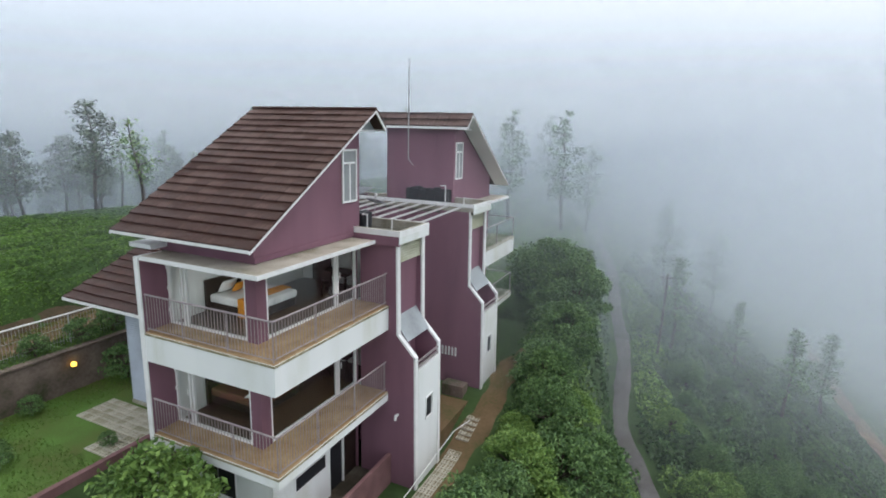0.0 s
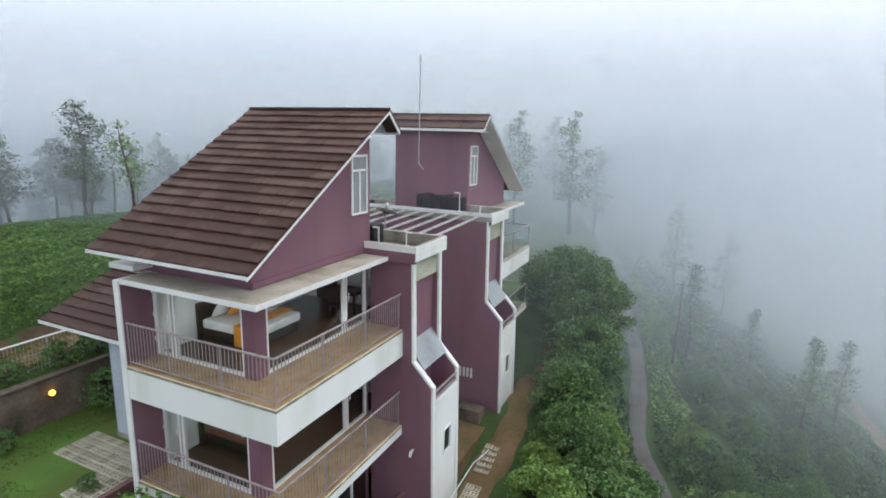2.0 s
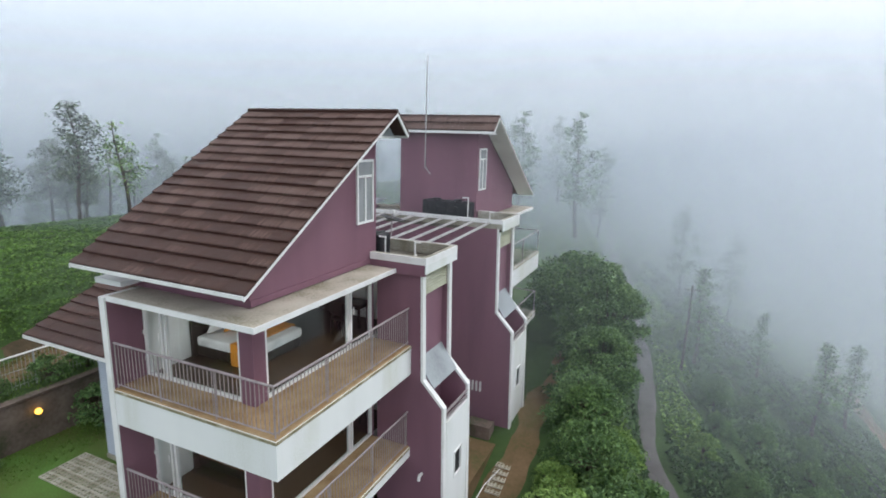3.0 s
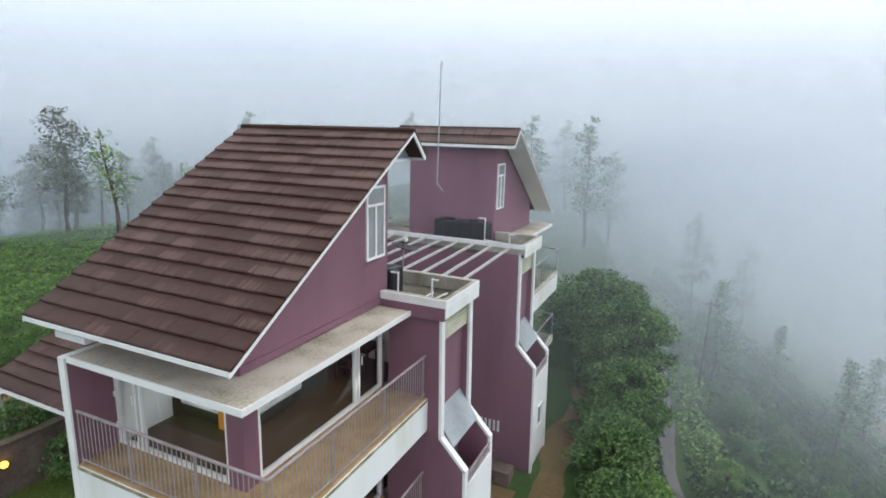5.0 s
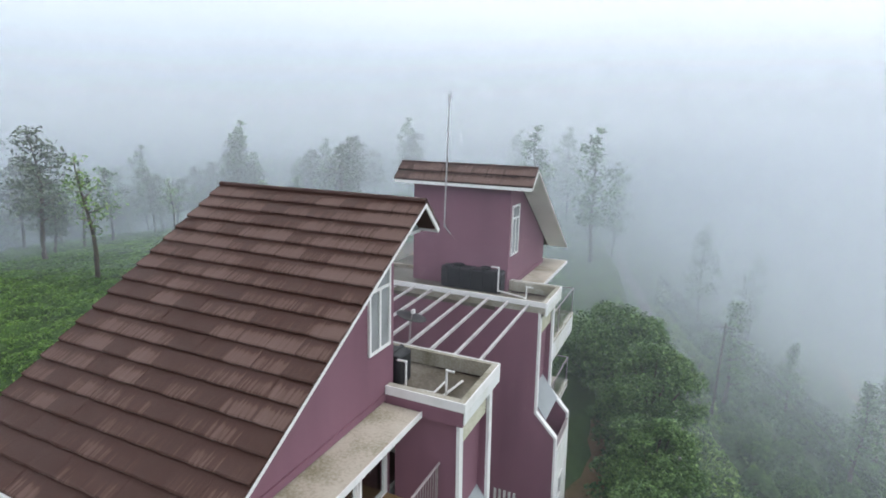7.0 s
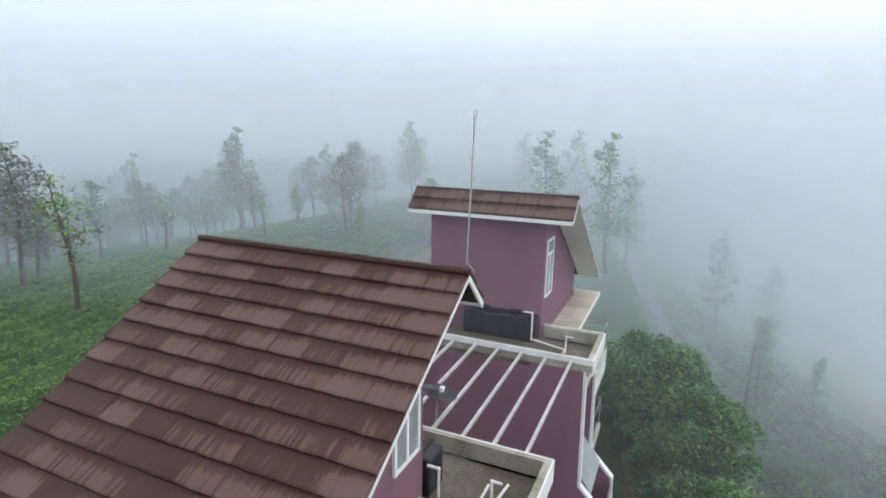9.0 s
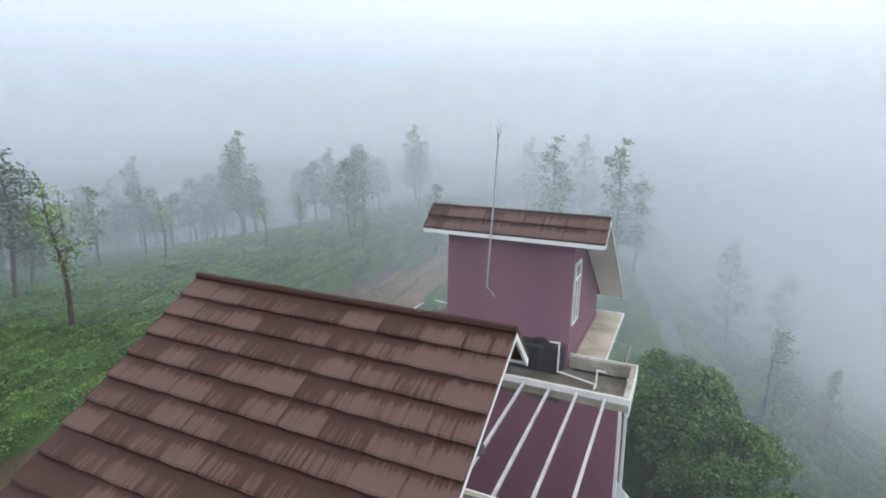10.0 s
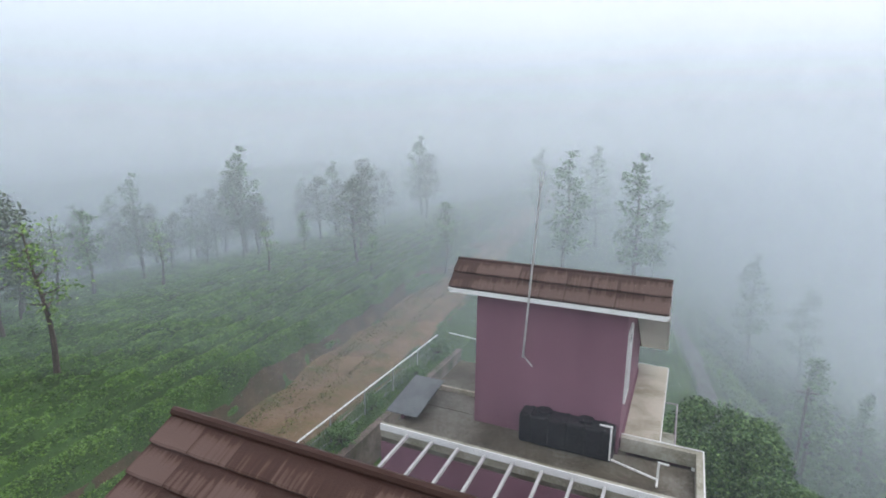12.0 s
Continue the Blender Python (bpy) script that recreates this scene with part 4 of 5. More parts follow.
for x, y, s, a, ob in ((-51.5, 22.0, 0.9, 140, oak_a), (-46.0, 29.5, 0.8, 200, oak_b), (-43.0, 28.0, 0.6, 30, oak_a), (-54.5, 27.0, 0.8, 70, oak_b), (-60.0, 30.0, 0.9, 250, oak_a), (-56, 36, 0.8, 10, oak_b),
                       (-50.0, 41.0, 0.8, 300, oak_a), (-32.1, 45.8, 0.92, 60, oak_b), (-34.5, 50, 0.9, 140, oak_a), (-42.9, 55.5, 0.85, 190, oak_a), (-62, 47, 0.8, 15, oak_b), (-52.8, 45.7, 0.7, 110, oak_a), (-47.9, 45.5, 0.6, 170, oak_b), (-66, 40, 0.9, 0, oak_a), (-72, 36, 0.9, 40, oak_b), (-58, 56, 1.0, 220, oak_a), (-48, 66, 1.0, 77, oak_b), (-38, 70, 1.0, 130, oak_a),
                       (-42.0, 36.5, 0.75, 50, young), (-45.5, 31.5, 0.95, 100, young), (-36.0, 40.5, 0.62, 10, young), (-29.5, 44.0, 0.5, 210, thin), (-27.6, 53.0, 0.95, 0, thin), (-38, 47, 0.6, 90, thin), (-55, 50, 0.8, 140, thin),
                       (-12.3, 57.0, 1.05, 45, far_a), (-18.5, 76.0, 1.0, 100, far_a), (-11.5, 68.0, 0.95, 200, far_a), (-26.0, 78.0, 0.9, 10, far_a), (-2.0, 70.0, 0.95, 60, far_a), (4.0, 78.0, 1.0, 160, far_a)):
    plant(ob, x, y, s, a)
rng_f = random.Random(4)
for k in range(26):
    fx, fy = rng_f.uniform(-84, -40), rng_f.uniform(44, 84)
    plant((oak_a, oak_b, far_a)[k % 3], fx, fy, rng_f.uniform(0.8, 1.15), rng_f.uniform(0, 360))
for k in range(10):
    plant((oak_b, oak_a)[k % 2], rng_f.uniform(-80, -56), rng_f.uniform(20, 44), rng_f.uniform(0.8, 1.1), rng_f.uniform(0, 360))
lone = plant(tall_tree(9.2, 1.25, 31, LEAF, 0.2, 0.75, "slim tree on the misty slope beside a pole", 0.17), -0.1, 51.3, 1, 0, True)
plant(lone, 10.0, 55.0, 1.05, 90)
plant(lone, 16.0, 70.0, 1.1, 190)
plant(lone, 6.0, 62.0, 0.8, 270)

# trees and shrubs on the bank beside the houses
big = plant(round_tree(6.0, 3.1, 41, LEAFBANK, 34000, "broad dark green tree on the bank beside the house", 0.088, low=0.05), -6.9, 32.2, 1, 0, True, 2.0)
mid = plant(round_tree(6.2, 2.3, 43, LEAFBANK, 19000, "leafy dark green tree on the steep bank", 0.088), -5.0, 28.4, 0.85, 0, True)
shrub = plant(round_tree(2.8, 1.5, 47, LEAFBANK, 8000, "bushy green shrub on the slope", 0.068, "slope shrubs", 0.02, "shrub", "shrub"), -4.2, 20.2, 1, 0, True)
pale = plant(round_tree(2.4, 1.3, 53, LEAFBRIGHT, 6500, "light green shrub with fresh leaves", 0.07, "slope shrubs", 0.02, "shrub", "shrub"), -4.4, 17.4, 1, 0, True)
rng = np.random.default_rng(5)
for x, y, s, a, ob in ((-4.7, 25.0, 0.75, 40, mid), 
                       (-5.0, 24.4, 1.1, 10, shrub), (-4.8, 22.2, 1.0, 80, shrub), (-3.2, 18.6, 1.2, 150, shrub), (-4.4, 15.2, 1.0, 220, shrub), (-2.8, 15.8, 1.2, 290, shrub), (-4.6, 12.8, 1.1, 30, shrub), (-2.4, 20.6, 1.3, 100, shrub), (-1.2, 18.0, 1.3, 170, shrub), (-0.6, 22.0, 1.3, 240, shrub), (-5.6, 27.0, 1.0, 310, shrub), (-6.0, 29.0, 1.0, 50, shrub), (-3.4, 12.6, 1.2, 120, shrub), (-1.4, 14.4, 1.3, 190, shrub), (0.4, 25.0, 1.2, 260, shrub), (0.4, 19.0, 1.2, 20, shrub), (1.6, 21.6, 1.1, 90, shrub),
                       (-3.6, 22.6, 0.9, 60, pale), (-3.4, 16.6, 1.1, 130, pale), (-2.2, 17.2, 1.0, 200, pale), (-3.0, 14.2, 1.1, 270, pale), (-5.0, 19.0, 0.6, 340, pale), (-1.8, 24.4, 1.0, 70, pale), (0.6, 38.5, 0.9, 110, pale), (2.8, 33.0, 1.1, 200, pale), (4.2, 35.5, 1.0, 300, pale), (3.2, 30.0, 1.1, 80, pale), (-2.0, 52.5, 1.0, 160, pale), (1.4, 46.5, 1.0, 250, shrub), (6.0, 37.0, 1.1, 20, shrub), (5.2, 32.0, 1.2, 120, shrub), (8.0, 36.5, 1.1, 220, pale)):
    plant(ob, x, y, s, a, sink=0.15)
for k in range(60):
    sy = rng_f.uniform(14, 62)
    sx = float(path_x(sy)) + 4.2 + 17 * rng_f.random() ** 1.2
    plant(shrub, sx, sy, rng_f.uniform(0.45, 0.95), rng_f.uniform(0, 360), sink=0.5)
front_tree = plant(round_tree(3.2, 1.25, 61, LEAFBRIGHT, 3600, "small leafy tree in front of the balconies", 0.085, "garden trees", 0.2), -11.4, 8.3, 1.36, 0, True)
hedge = plant(round_tree(1.5, 0.85, 67, LEAF, 1500, "leafy garden bush beside the retaining wall", 0.075, "garden bushes", 0.02, "bush", "bush"), -19.2, 12.9, 1, 0, True)
for x, y, s, a in ((-19.3, 14.2, 1.1, 40), (-20.5, 12.2, 0.7, 90), (-20.6, 10.6, 0.6, 150), (-20.7, 13.6, 0.9, 200), (-19.3, 9.6, 0.5, 10), (-19.2, 8.1, 0.6, 70), (-20.8, 8.4, 0.6, 30), (-20.6, 15.4, 0.9, 120), (-20.9, 17.5, 0.8, 240), (-20.8, 24.5, 0.6, 10), (-20.4, 27.0, 0.7, 80), (-20.8, 30.0, 0.6, 160), (-19.0, 29.0, 0.7, 210), (-20.2, 33.0, 0.7, 0), (-20.6, 36.5, 0.8, 50), (-18.6, 37.5, 0.7, 140), (-17.0, 7.4, 0.6, 20), (-18.2, 6.6, 0.7, 110), (-15.3, 9.6, 0.35, 30), (-19.4, 26.0, 0.6, 190), (-16.4, 26.4, 0.5, 0)):
    plant(hedge, x, y, s, a)


# tea: clipped bushes in rows over the hill
def tea_top(x, y):
    x, y = np.asarray(x, float), np.asarray(y, float)
    x0 = x - follow_road(x, y)
    u = x + 0.10 * y + 0.22 * wave(x, y, 0.22, 1.3)
    v = -x * 0.1 + y + 0.3 * wave(x, y, 0.31, 2.2)
    row = 1 - np.abs(((u / 1.35) % 1.0) - 0.5) * 2
    gap = 1 - np.abs(((v / 2.1 + np.floor(u / 1.35) * 0.37) % 1.0) - 0.5) * 2
    h = 0.72 * np.clip(row * 2.2 - 0.45, 0, 1) ** 0.5 * (0.72 + 0.28 * np.clip(gap * 4.5, 0, 1)) + 0.07 * wave(x, y, 2.6, 0.4)
    rim = -25.95 + 0.45 * wave(x * 0, y, 0.7, 0.9)
    return ground_z(x, y) + h * smoothstep(rim, rim - 0.5, x0) - 0.25 * smoothstep(rim - 0.6, rim + 0.1, x0)


bank = grid_mesh("bank", np.linspace(-26.7, -25.15, 16), np.linspace(-12, 100, 400), lambda x, y: ground_z(x, y) + 0.03 + 0.05 * wave(x, y, 3.0), BANK, "bare brown earth bank between tea and road", "bank", warp=follow_road)
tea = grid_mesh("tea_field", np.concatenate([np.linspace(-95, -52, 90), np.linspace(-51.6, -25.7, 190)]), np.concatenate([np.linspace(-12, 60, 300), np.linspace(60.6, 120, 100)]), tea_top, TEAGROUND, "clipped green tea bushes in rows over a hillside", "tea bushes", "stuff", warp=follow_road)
rng = np.random.default_rng(11)
n1 = 420000
depth_x = -25.7 - 40 * rng.beta(0.8, 2.6, n1)
lx, ly = depth_x, 8 + 70 * rng.beta(1.1, 1.5, n1)
lx = lx + follow_road(lx, ly)
lz = tea_top(lx, ly) + rng.uniform(-0.03, 0.07, n1)
keep = (lz - ground_z(lx, ly) > 0.5) | ((lx > road_l(ly) - 1.6) & (lz - ground_z(lx, ly) > 0.1))
tl = new("leaf", leaf_mesh("leaf", np.stack([lx, ly, lz], -1)[keep], rng.uniform(0.035, 0.085, n1)[keep], TEALEAF, rng, 0.35))
tl.parent = tea
tagged(tl, kind="stuff")

# wild grass and undergrowth
n2 = 125000
lx, ly = rng.uniform(-6.6, 22, n2), rng.uniform(-6, 80, n2)
ok = (np.abs(lx - path_x(ly)) > 1.0) & ~((lx < -5.6) & (ly < 27)) & (wave(lx, ly, 0.5, 3) > -0.55)
lx, ly = lx[ok], ly[ok]
lz = ground_z(lx, ly) + rng.uniform(0.0, 0.45, len(lx)) * (0.6 + 0.4 * wave(lx, ly, 0.8))
bright = wave(lx, ly, 0.33, 1.0) + 0.9 * np.exp(-((lx - path_x(ly) - 2.0) / 1.6) ** 2) - 0.5 * smoothstep(3.0, 6.0, lx - path_x(ly)) > 0.35
fresh = new("undergrowth", leaf_mesh("undergrowth", np.stack([lx, ly, lz], -1)[bright], rng.uniform(0.08, 0.24, len(lx))[bright], LEAFBRIGHT, rng, 1.2))
tagged(fresh, "fresh light green grass and weeds along the path", "undergrowth", kind="stuff")
lx, ly, lz = lx[~bright], ly[~bright], lz[~bright]
under = new("undergrowth", leaf_mesh("undergrowth", np.stack([lx, ly, lz], -1), rng.uniform(0.10, 0.28, len(lx)), LEAFDARK, rng, 1.2))
tagged(under, "tangled green undergrowth covering the slope", "undergrowth", kind="stuff")
n3 = 50000
lx, ly = rng.uniform(-21.6, -14.7, n3), rng.uniform(2, 40, n3)
ok = ~((lx > -18.1) & (ly > 8.9) & (ly < 12.5)) & ((lx < -19.95) | (lx > -19.75)) & ~((lx > -18.0) & (ly > 11.0) & (ly < 31))
lx, ly = lx[ok], ly[ok]
lz = np.where(lx < -19.9, 3.47, 2.0) + rng.uniform(0, 0.06, len(lx)) + np.where(lx < -19.9, rng.uniform(0, 0.16, len(lx)), 0)
gr = new("grass", leaf_mesh("grass", np.stack([lx, ly, lz], -1), rng.uniform(0.02, 0.05, len(lx)), BLADE, rng, 2.0))
tagged(gr, "short green garden grass", "grass", kind="stuff")

n4 = 16000
ly = rng.uniform(0, 75, n4)
u = np.where(rng.uniform(size=n4) < 0.7, np.abs(rng.normal(0, 0.16, n4)), rng.normal(0.52, 0.05, n4))
u = np.where(rng.uniform(size=n4) < 0.12, 1.0 - np.abs(rng.normal(0, 0.05, n4)), u)
lx = road_l(ly) + 0.1 + u * (road_r(ly) - road_l(ly))
ok = wave(lx * 3, ly, 0.5, 2.0) > -0.45
lx, ly = lx[ok], ly[ok]
verge = new("verge_grass", leaf_mesh("verge_grass", np.stack([lx, ly, ground_z(lx, ly) + 0.08 + rng.uniform(0, 0.09, len(lx))], -1), rng.uniform(0.03, 0.075, len(lx)), VERGE, rng, 1.6))
tagged(verge, "yellowish tufts of grass along the dirt track", "grass", kind="stuff")

# ---- garden and road side ----
rw = tagged(part("retaining_wall", prism([(-20.05, 1.6), (-19.78, 1.6), (-19.86, 3.46), (-20.05, 3.5)], "y", -6, 38), ROCK), "mossy dark retaining wall above the lawn", "retaining wall", kind="structure")
part("coping", boxes((-20.12, -19.8, -6, 38, 3.5, 3.58), bevel=0.015), ROCK, rw)
lamp = thing("wall_lamp", "small wall lamp glowing warm orange on the retaining wall", "lamp")
part("bracket", boxes((-19.83, -19.72, 11.26, 11.40, 2.92, 2.98), bevel=0.01), DARKMETAL, lamp)
bm = bmesh.new()
bmesh.ops.create_uvsphere(bm, u_segments=14, v_segments=10, radius=0.1, matrix=Matrix.Translation((-19.68, 11.33, 3.06)))
part("globe", bm, LAMPGLOW, lamp, "glowing amber glass", True)
fence = thing("fence", "grey wire fence with a pale top rail beside a road", "fence")
for y0, y1 in ((-8, 9.5), (9.5, 27.2), (27.2, 37.0)):
    part("top_rail", rod(bmesh.new(), (-20.88, y0, 4.6), (-20.88, y1 - 0.06, 4.6), 0.032), TRIM, fence)
part("top_rail", rod(bmesh.new(), (-20.4, 37.55, 4.6), (-15.5, 36.9, 4.6), 0.032), TRIM, fence)
for k in range(19):
    y = -8 + k * 2.5
    part("post", rod(bmesh.new(), (-20.88, y, 3.3), (-20.88, y, 4.6), 0.032), WIRE, fence)
wires = bmesh.new()
for k in range(378):
    y = -8 + k * 0.119
    rod(wires, (-20.88, y, 3.45), (-20.88, y, 4.6), 0.006, sides=3)
mesh_part = part("mesh_wire", wires, WIRE, fence)
tagged(mesh_part, kind="stuff")
for z in (3.6, 4.1):
    part("line_wire", rod(bmesh.new(), (-20.88, -8, z), (-20.88, 37.0, z), 0.008, sides=4), WIRE, fence)
kerb = tagged(part("garden_kerb", boxes((-14.68, -14.5, 2, 11.6, 0.4, 2.08), bevel=0.02), PINK), "faded red plastered kerb beside the lawn", "kerb", kind="structure")
pw = tagged(part("terrace_wall", boxes((-8.48, -8.34, 9.8, 14.98, -0.7, 0.7), bevel=0.015), PINK), "low faded red plastered wall beside the doorway", "low wall", kind="structure")
soil = strip("soil_strip", [(-6.75 + 0.15 * math.sin(y), y) for y in np.linspace(9, 31, 40)], 1.1, 0.05, SOIL, "bare brown soil along the foot of the house", "soil", 0.3)
court = tagged(part("courtyard", boxes((-13.2, -7.6, 16.95, 21.1, -0.3, 0.42)), SOIL), "bare earth courtyard between the houses", "courtyard", kind="structure")
step = tagged(part("step_block", boxes((-8.9, -7.9, 20.3, 20.9, 0.42, 0.95), bevel=0.02), ROCK), "plastered step in the courtyard", "step", kind="structure")
apron = tagged(part("terrace_floor", boxes((-13.1, -8.48, 9.2, 14.97, -0.7, -0.22)), WETFLOOR), "wet concrete terrace under the balconies", "terrace", kind="structure")
cable = thing("cable", "thin cable running past the tower foot", "cable")
part("wire", rods([((-7.3, 12.5, -0.2), (-7.05, 17.5, 0.6)), ((-7.05, 17.5, 0.6), (-7.0, 19.0, 0.3))], 0.018), PIPE, cable)

# side building with a low tiled roof
annex = thing("annex", "low side building with grey ribbed cladding and brown tiled roof", "annex")
part("wall", boxes((-17.1, -13.3, 11.75, 11.9, 1.9, 5.75)), CORRUG, annex, "pale grey ribbed wall")
part("wall", boxes((-17.1, -16.95, 11.9, 16.5, 1.9, 5.75)), CORRUG, annex, "pale grey ribbed wall")
for k in range(44):
    part("rib", boxes((-17.11, -13.3, 11.728, 11.75, 2.16 + k * 0.081, 2.195 + k * 0.081)), CORRUG, annex)
part("base", boxes((-17.13, -13.3, 11.70, 11.748, 1.9, 2.13)), CONCRETE, annex)
aroof = part("roof", prism([(11.0, 5.72), (14.2, 7.1), (17.4, 5.72), (17.4, 5.8), (14.2, 7.18), (11.0, 5.8)], "x", -19.2, -13.3), ROOFDARK, annex, "brown tiled low roof")
part("fascia", boxes((-19.22, -13.3, 10.96, 10.995, 5.70, 5.8)), TRIM, aroof)

# ---- on the flat roofs ----
def water_tank(x0, x1, y0, y1, z, group="roof tanks"):
    t = thing("water_tank", "long black plastic water tank on the flat roof", "water tank", group)
    part("body", boxes((x0, x1, y0, y1, z, z + 0.72), bevel=0.06), BLACK, t)
    for k in range(5):
        xx = x0 + 0.25 + k * (x1 - x0 - 0.5) / 4
        part("rib", boxes((xx - 0.04, xx + 0.04, y0 - 0.025, y1 + 0.025, z + 0.06, z + 0.745), bevel=0.01), BLACK, t)
    for fx in (0.25, 0.7):
        xx = x0 + (x1 - x0) * fx
        part("cap", rod(bmesh.new(), (xx, (y0 + y1) / 2, z + 0.71), (xx, (y0 + y1) / 2, z + 0.79), 0.17, sides=16), BLACK, t)
    return t


def pipe_run(points, r=0.023, label="white plastic pipe on the flat roof"):
    t = thing("pipe", label, "pipe", "roof pipes")
    for p, q in zip(points, points[1:]):
        part("length", rod(bmesh.new(), p, q, r, sides=10), PIPE, t)
    for p in points[1:-1]:
        bm = bmesh.new()
        bmesh.ops.create_uvsphere(bm, u_segments=8, v_segments=6, radius=r * 1.35, matrix=Matrix.Translation(p))
        part("elbow", bm, PIPE, t, "", True)
    return t


water_tank(-12.0, -9.85, 22.4, 22.98, 8.475)
water_tank(-11.6, -9.75, 15.42, 16.0, 8.305)
pipe_run([(-9.9, 22.3, 8.6), (-9.9, 22.3, 9.4), (-10.15, 22.3, 9.4)])
pipe_run([(-9.86, 22.32, 8.62), (-8.9, 22.0, 8.62), (-8.9, 21.75, 8.62)])
pipe_run([(-8.9, 22.1, 8.48), (-8.9, 22.1, 8.95), (-8.7, 22.1, 8.95)])
pipe_run([(-9.55, 15.35, 8.32), (-9.55, 15.35, 9.0), (-9.75, 15.35, 9.0)])
pipe_run([(-9.5, 15.4, 8.4), (-8.95, 15.45, 8.4), (-8.95, 16.1, 8.4)])
pipe_run([(-8.72, 15.55, 8.31), (-8.72, 15.55, 8.9), (-8.55, 15.55, 8.9)])
pipe_run([(-8.78, 15.3, 8.36), (-8.66, 16.3, 8.36)], 0.025)
dish = thing("satellite_dish", "small grey satellite dish on a short mast", "satellite dish")
bm = bmesh.new()
bmesh.ops.create_uvsphere(bm, u_segments=28, v_segments=40, radius=1.0)
bmesh.ops.delete(bm, geom=[v for v in bm.verts if v.co.z > -0.90], context="VERTS")
bmesh.ops.solidify(bm, geom=bm.faces[:], thickness=0.012)
bm.transform(Matrix.Translation((-10.5, 17.35, 9.12)) @ Euler((radians(-8), radians(12), 0)).to_matrix().to_4x4() @ Matrix.Translation((0, 0, 1.0)))
part("reflector", bm, DARKMETAL, dish, "", True)
part("mast", rod(bmesh.new(), (-10.5, 17.3, 8.55), (-10.5, 17.35, 9.1), 0.025), STEEL, dish)
part("arm", rod(bmesh.new(), (-10.5, 17.35, 9.08), (-10.25, 17.0, 9.45), 0.014), STEEL, dish)
part("receiver", boxes((-10.29, -10.21, 16.95, 17.05, 9.42, 9.52), bevel=0.015), TRIM, dish)
pole = thing("lightning_rod", "tall thin metal lightning rod fixed to the house wall", "lightning rod")
part("pole", rod(bmesh.new(), (-12.05, 22.72, 10.45), (-11.6, 21.85, 14.6), 0.028, 0.018), BEAM, pole)
part("bracket", rods([((-12.05, 22.72, 10.5), (-12.05, 22.9, 10.5)), ((-12.05, 22.72, 10.5), (-11.85, 22.85, 10.2))], 0.018), BEAM, pole)
for dx, dy in ((0.0, 0), (0.06, 0.03), (-0.06, -0.03)):
    part("prong", rod(bmesh.new(), (-11.6 + dx * 0.4, 21.85 + dy * 0.4, 14.55), (-11.575 + dx, 21.81 + dy, 14.86), 0.012, 0.004), BEAM, pole)
vent = thing("wall_vent", "row of pale vent slots in the purple wall", "vent")
for k in range(5):
    part("slot", boxes((-9.32 + k * 0.16, -9.24 + k * 0.16, 21.10, 21.13, 1.95, 2.35)), PIPE, vent)

# ---- the rooms ----
def bed(x0, x1, y0, y1, z, head, cloth, runner, label):
    """A double bed whose head is at x0."""
    b = thing("bed", label, "bed", "beds")
    part("base", boxes((x0, x1 - 0.06, y0 + 0.04, y1 - 0.04, z + 0.08, z + 0.34), bevel=0.02), head, b)
    for x in (x0 + 0.1, x1 - 0.2):
        for y in (y0 + 0.1, y1 - 0.2):
            part("leg", boxes((x, x + 0.08, y, y + 0.08, z, z + 0.09)), head, b)
    part("mattress", boxes((x0 + 0.02, x1, y0, y1, z + 0.34, z + 0.60), bevel=0.07), cloth, b)
    part("headboard", boxes((x0 - 0.09, x0 - 0.005, y0 - 0.1, y1 + 0.1, z, z + 1.05), bevel=0.03), head, b)
    return b


def pillow(x, y, z, w, d, h, mat, tilt, label, category="pillow"):
    bm = bmesh.new()
    bmesh.ops.create_grid(bm, x_segments=10, y_segments=10, size=0.5)
    top = bm.verts[:]
    for v in top:
        e = (1 - (abs(v.co.x) * 2) ** 3) * (1 - (abs(v.co.y) * 2) ** 3)
        v.co.z = h / 2 * max(e, 0) ** 0.5
        v.co.x *= d * (1 - 0.10 * (1 - abs(v.co.y) * 2))
        v.co.y *= w * (1 - 0.10 * (1 - abs(v.co.x) * 2))
    g = bmesh.ops.duplicate(bm, geom=bm.faces[:] + bm.verts[:] + bm.edges[:])
    for v in g["geom"]:
        if isinstance(v, bmesh.types.BMVert):
            v.co.z *= -1
    bmesh.ops.remove_doubles(bm, verts=bm.verts[:], dist=0.0005)
    bmesh.ops.recalc_face_normals(bm, faces=bm.faces[:])
    ob = part("pillow", bm, mat, None, "", True)
    ob.matrix_basis = pose(x, y, z, 0, tilt, 0)
    return tagged(ob, label, category, "bed pillows")


F2, F1 = 6.135, 3.035
bed(-12.96, -11.02, 11.7, 13.5, F2 - 0.06, DARKWOOD, LINEN, ORANGE, "double bed with white sheets and a dark headboard")
for y in (12.15, 13.0):
    pillow(-12.62, y, F2 + 0.77, 0.66, 0.44, 0.16, LINEN, -58, "plump white pillow leaning on the headboard")
for y in (12.35, 13.1):
    pillow(-12.36, y, F2 + 0.73, 0.42, 0.40, 0.14, ORANGE, -52, "square orange cushion on the white bed")
throw = part("bed_runner", prism([(11.685, F2 + 0.0), (11.685, F2 + 0.548), (13.51, F2 + 0.548), (13.51, F2 + 0.15), (13.525, F2 + 0.15), (13.525, F2 + 0.566), (11.67, F2 + 0.566), (11.67, F2 + 0.0)], "x", -11.75, -11.3), ORANGE)
tagged(throw, "orange runner draped across the foot of the bed", "bed runner")
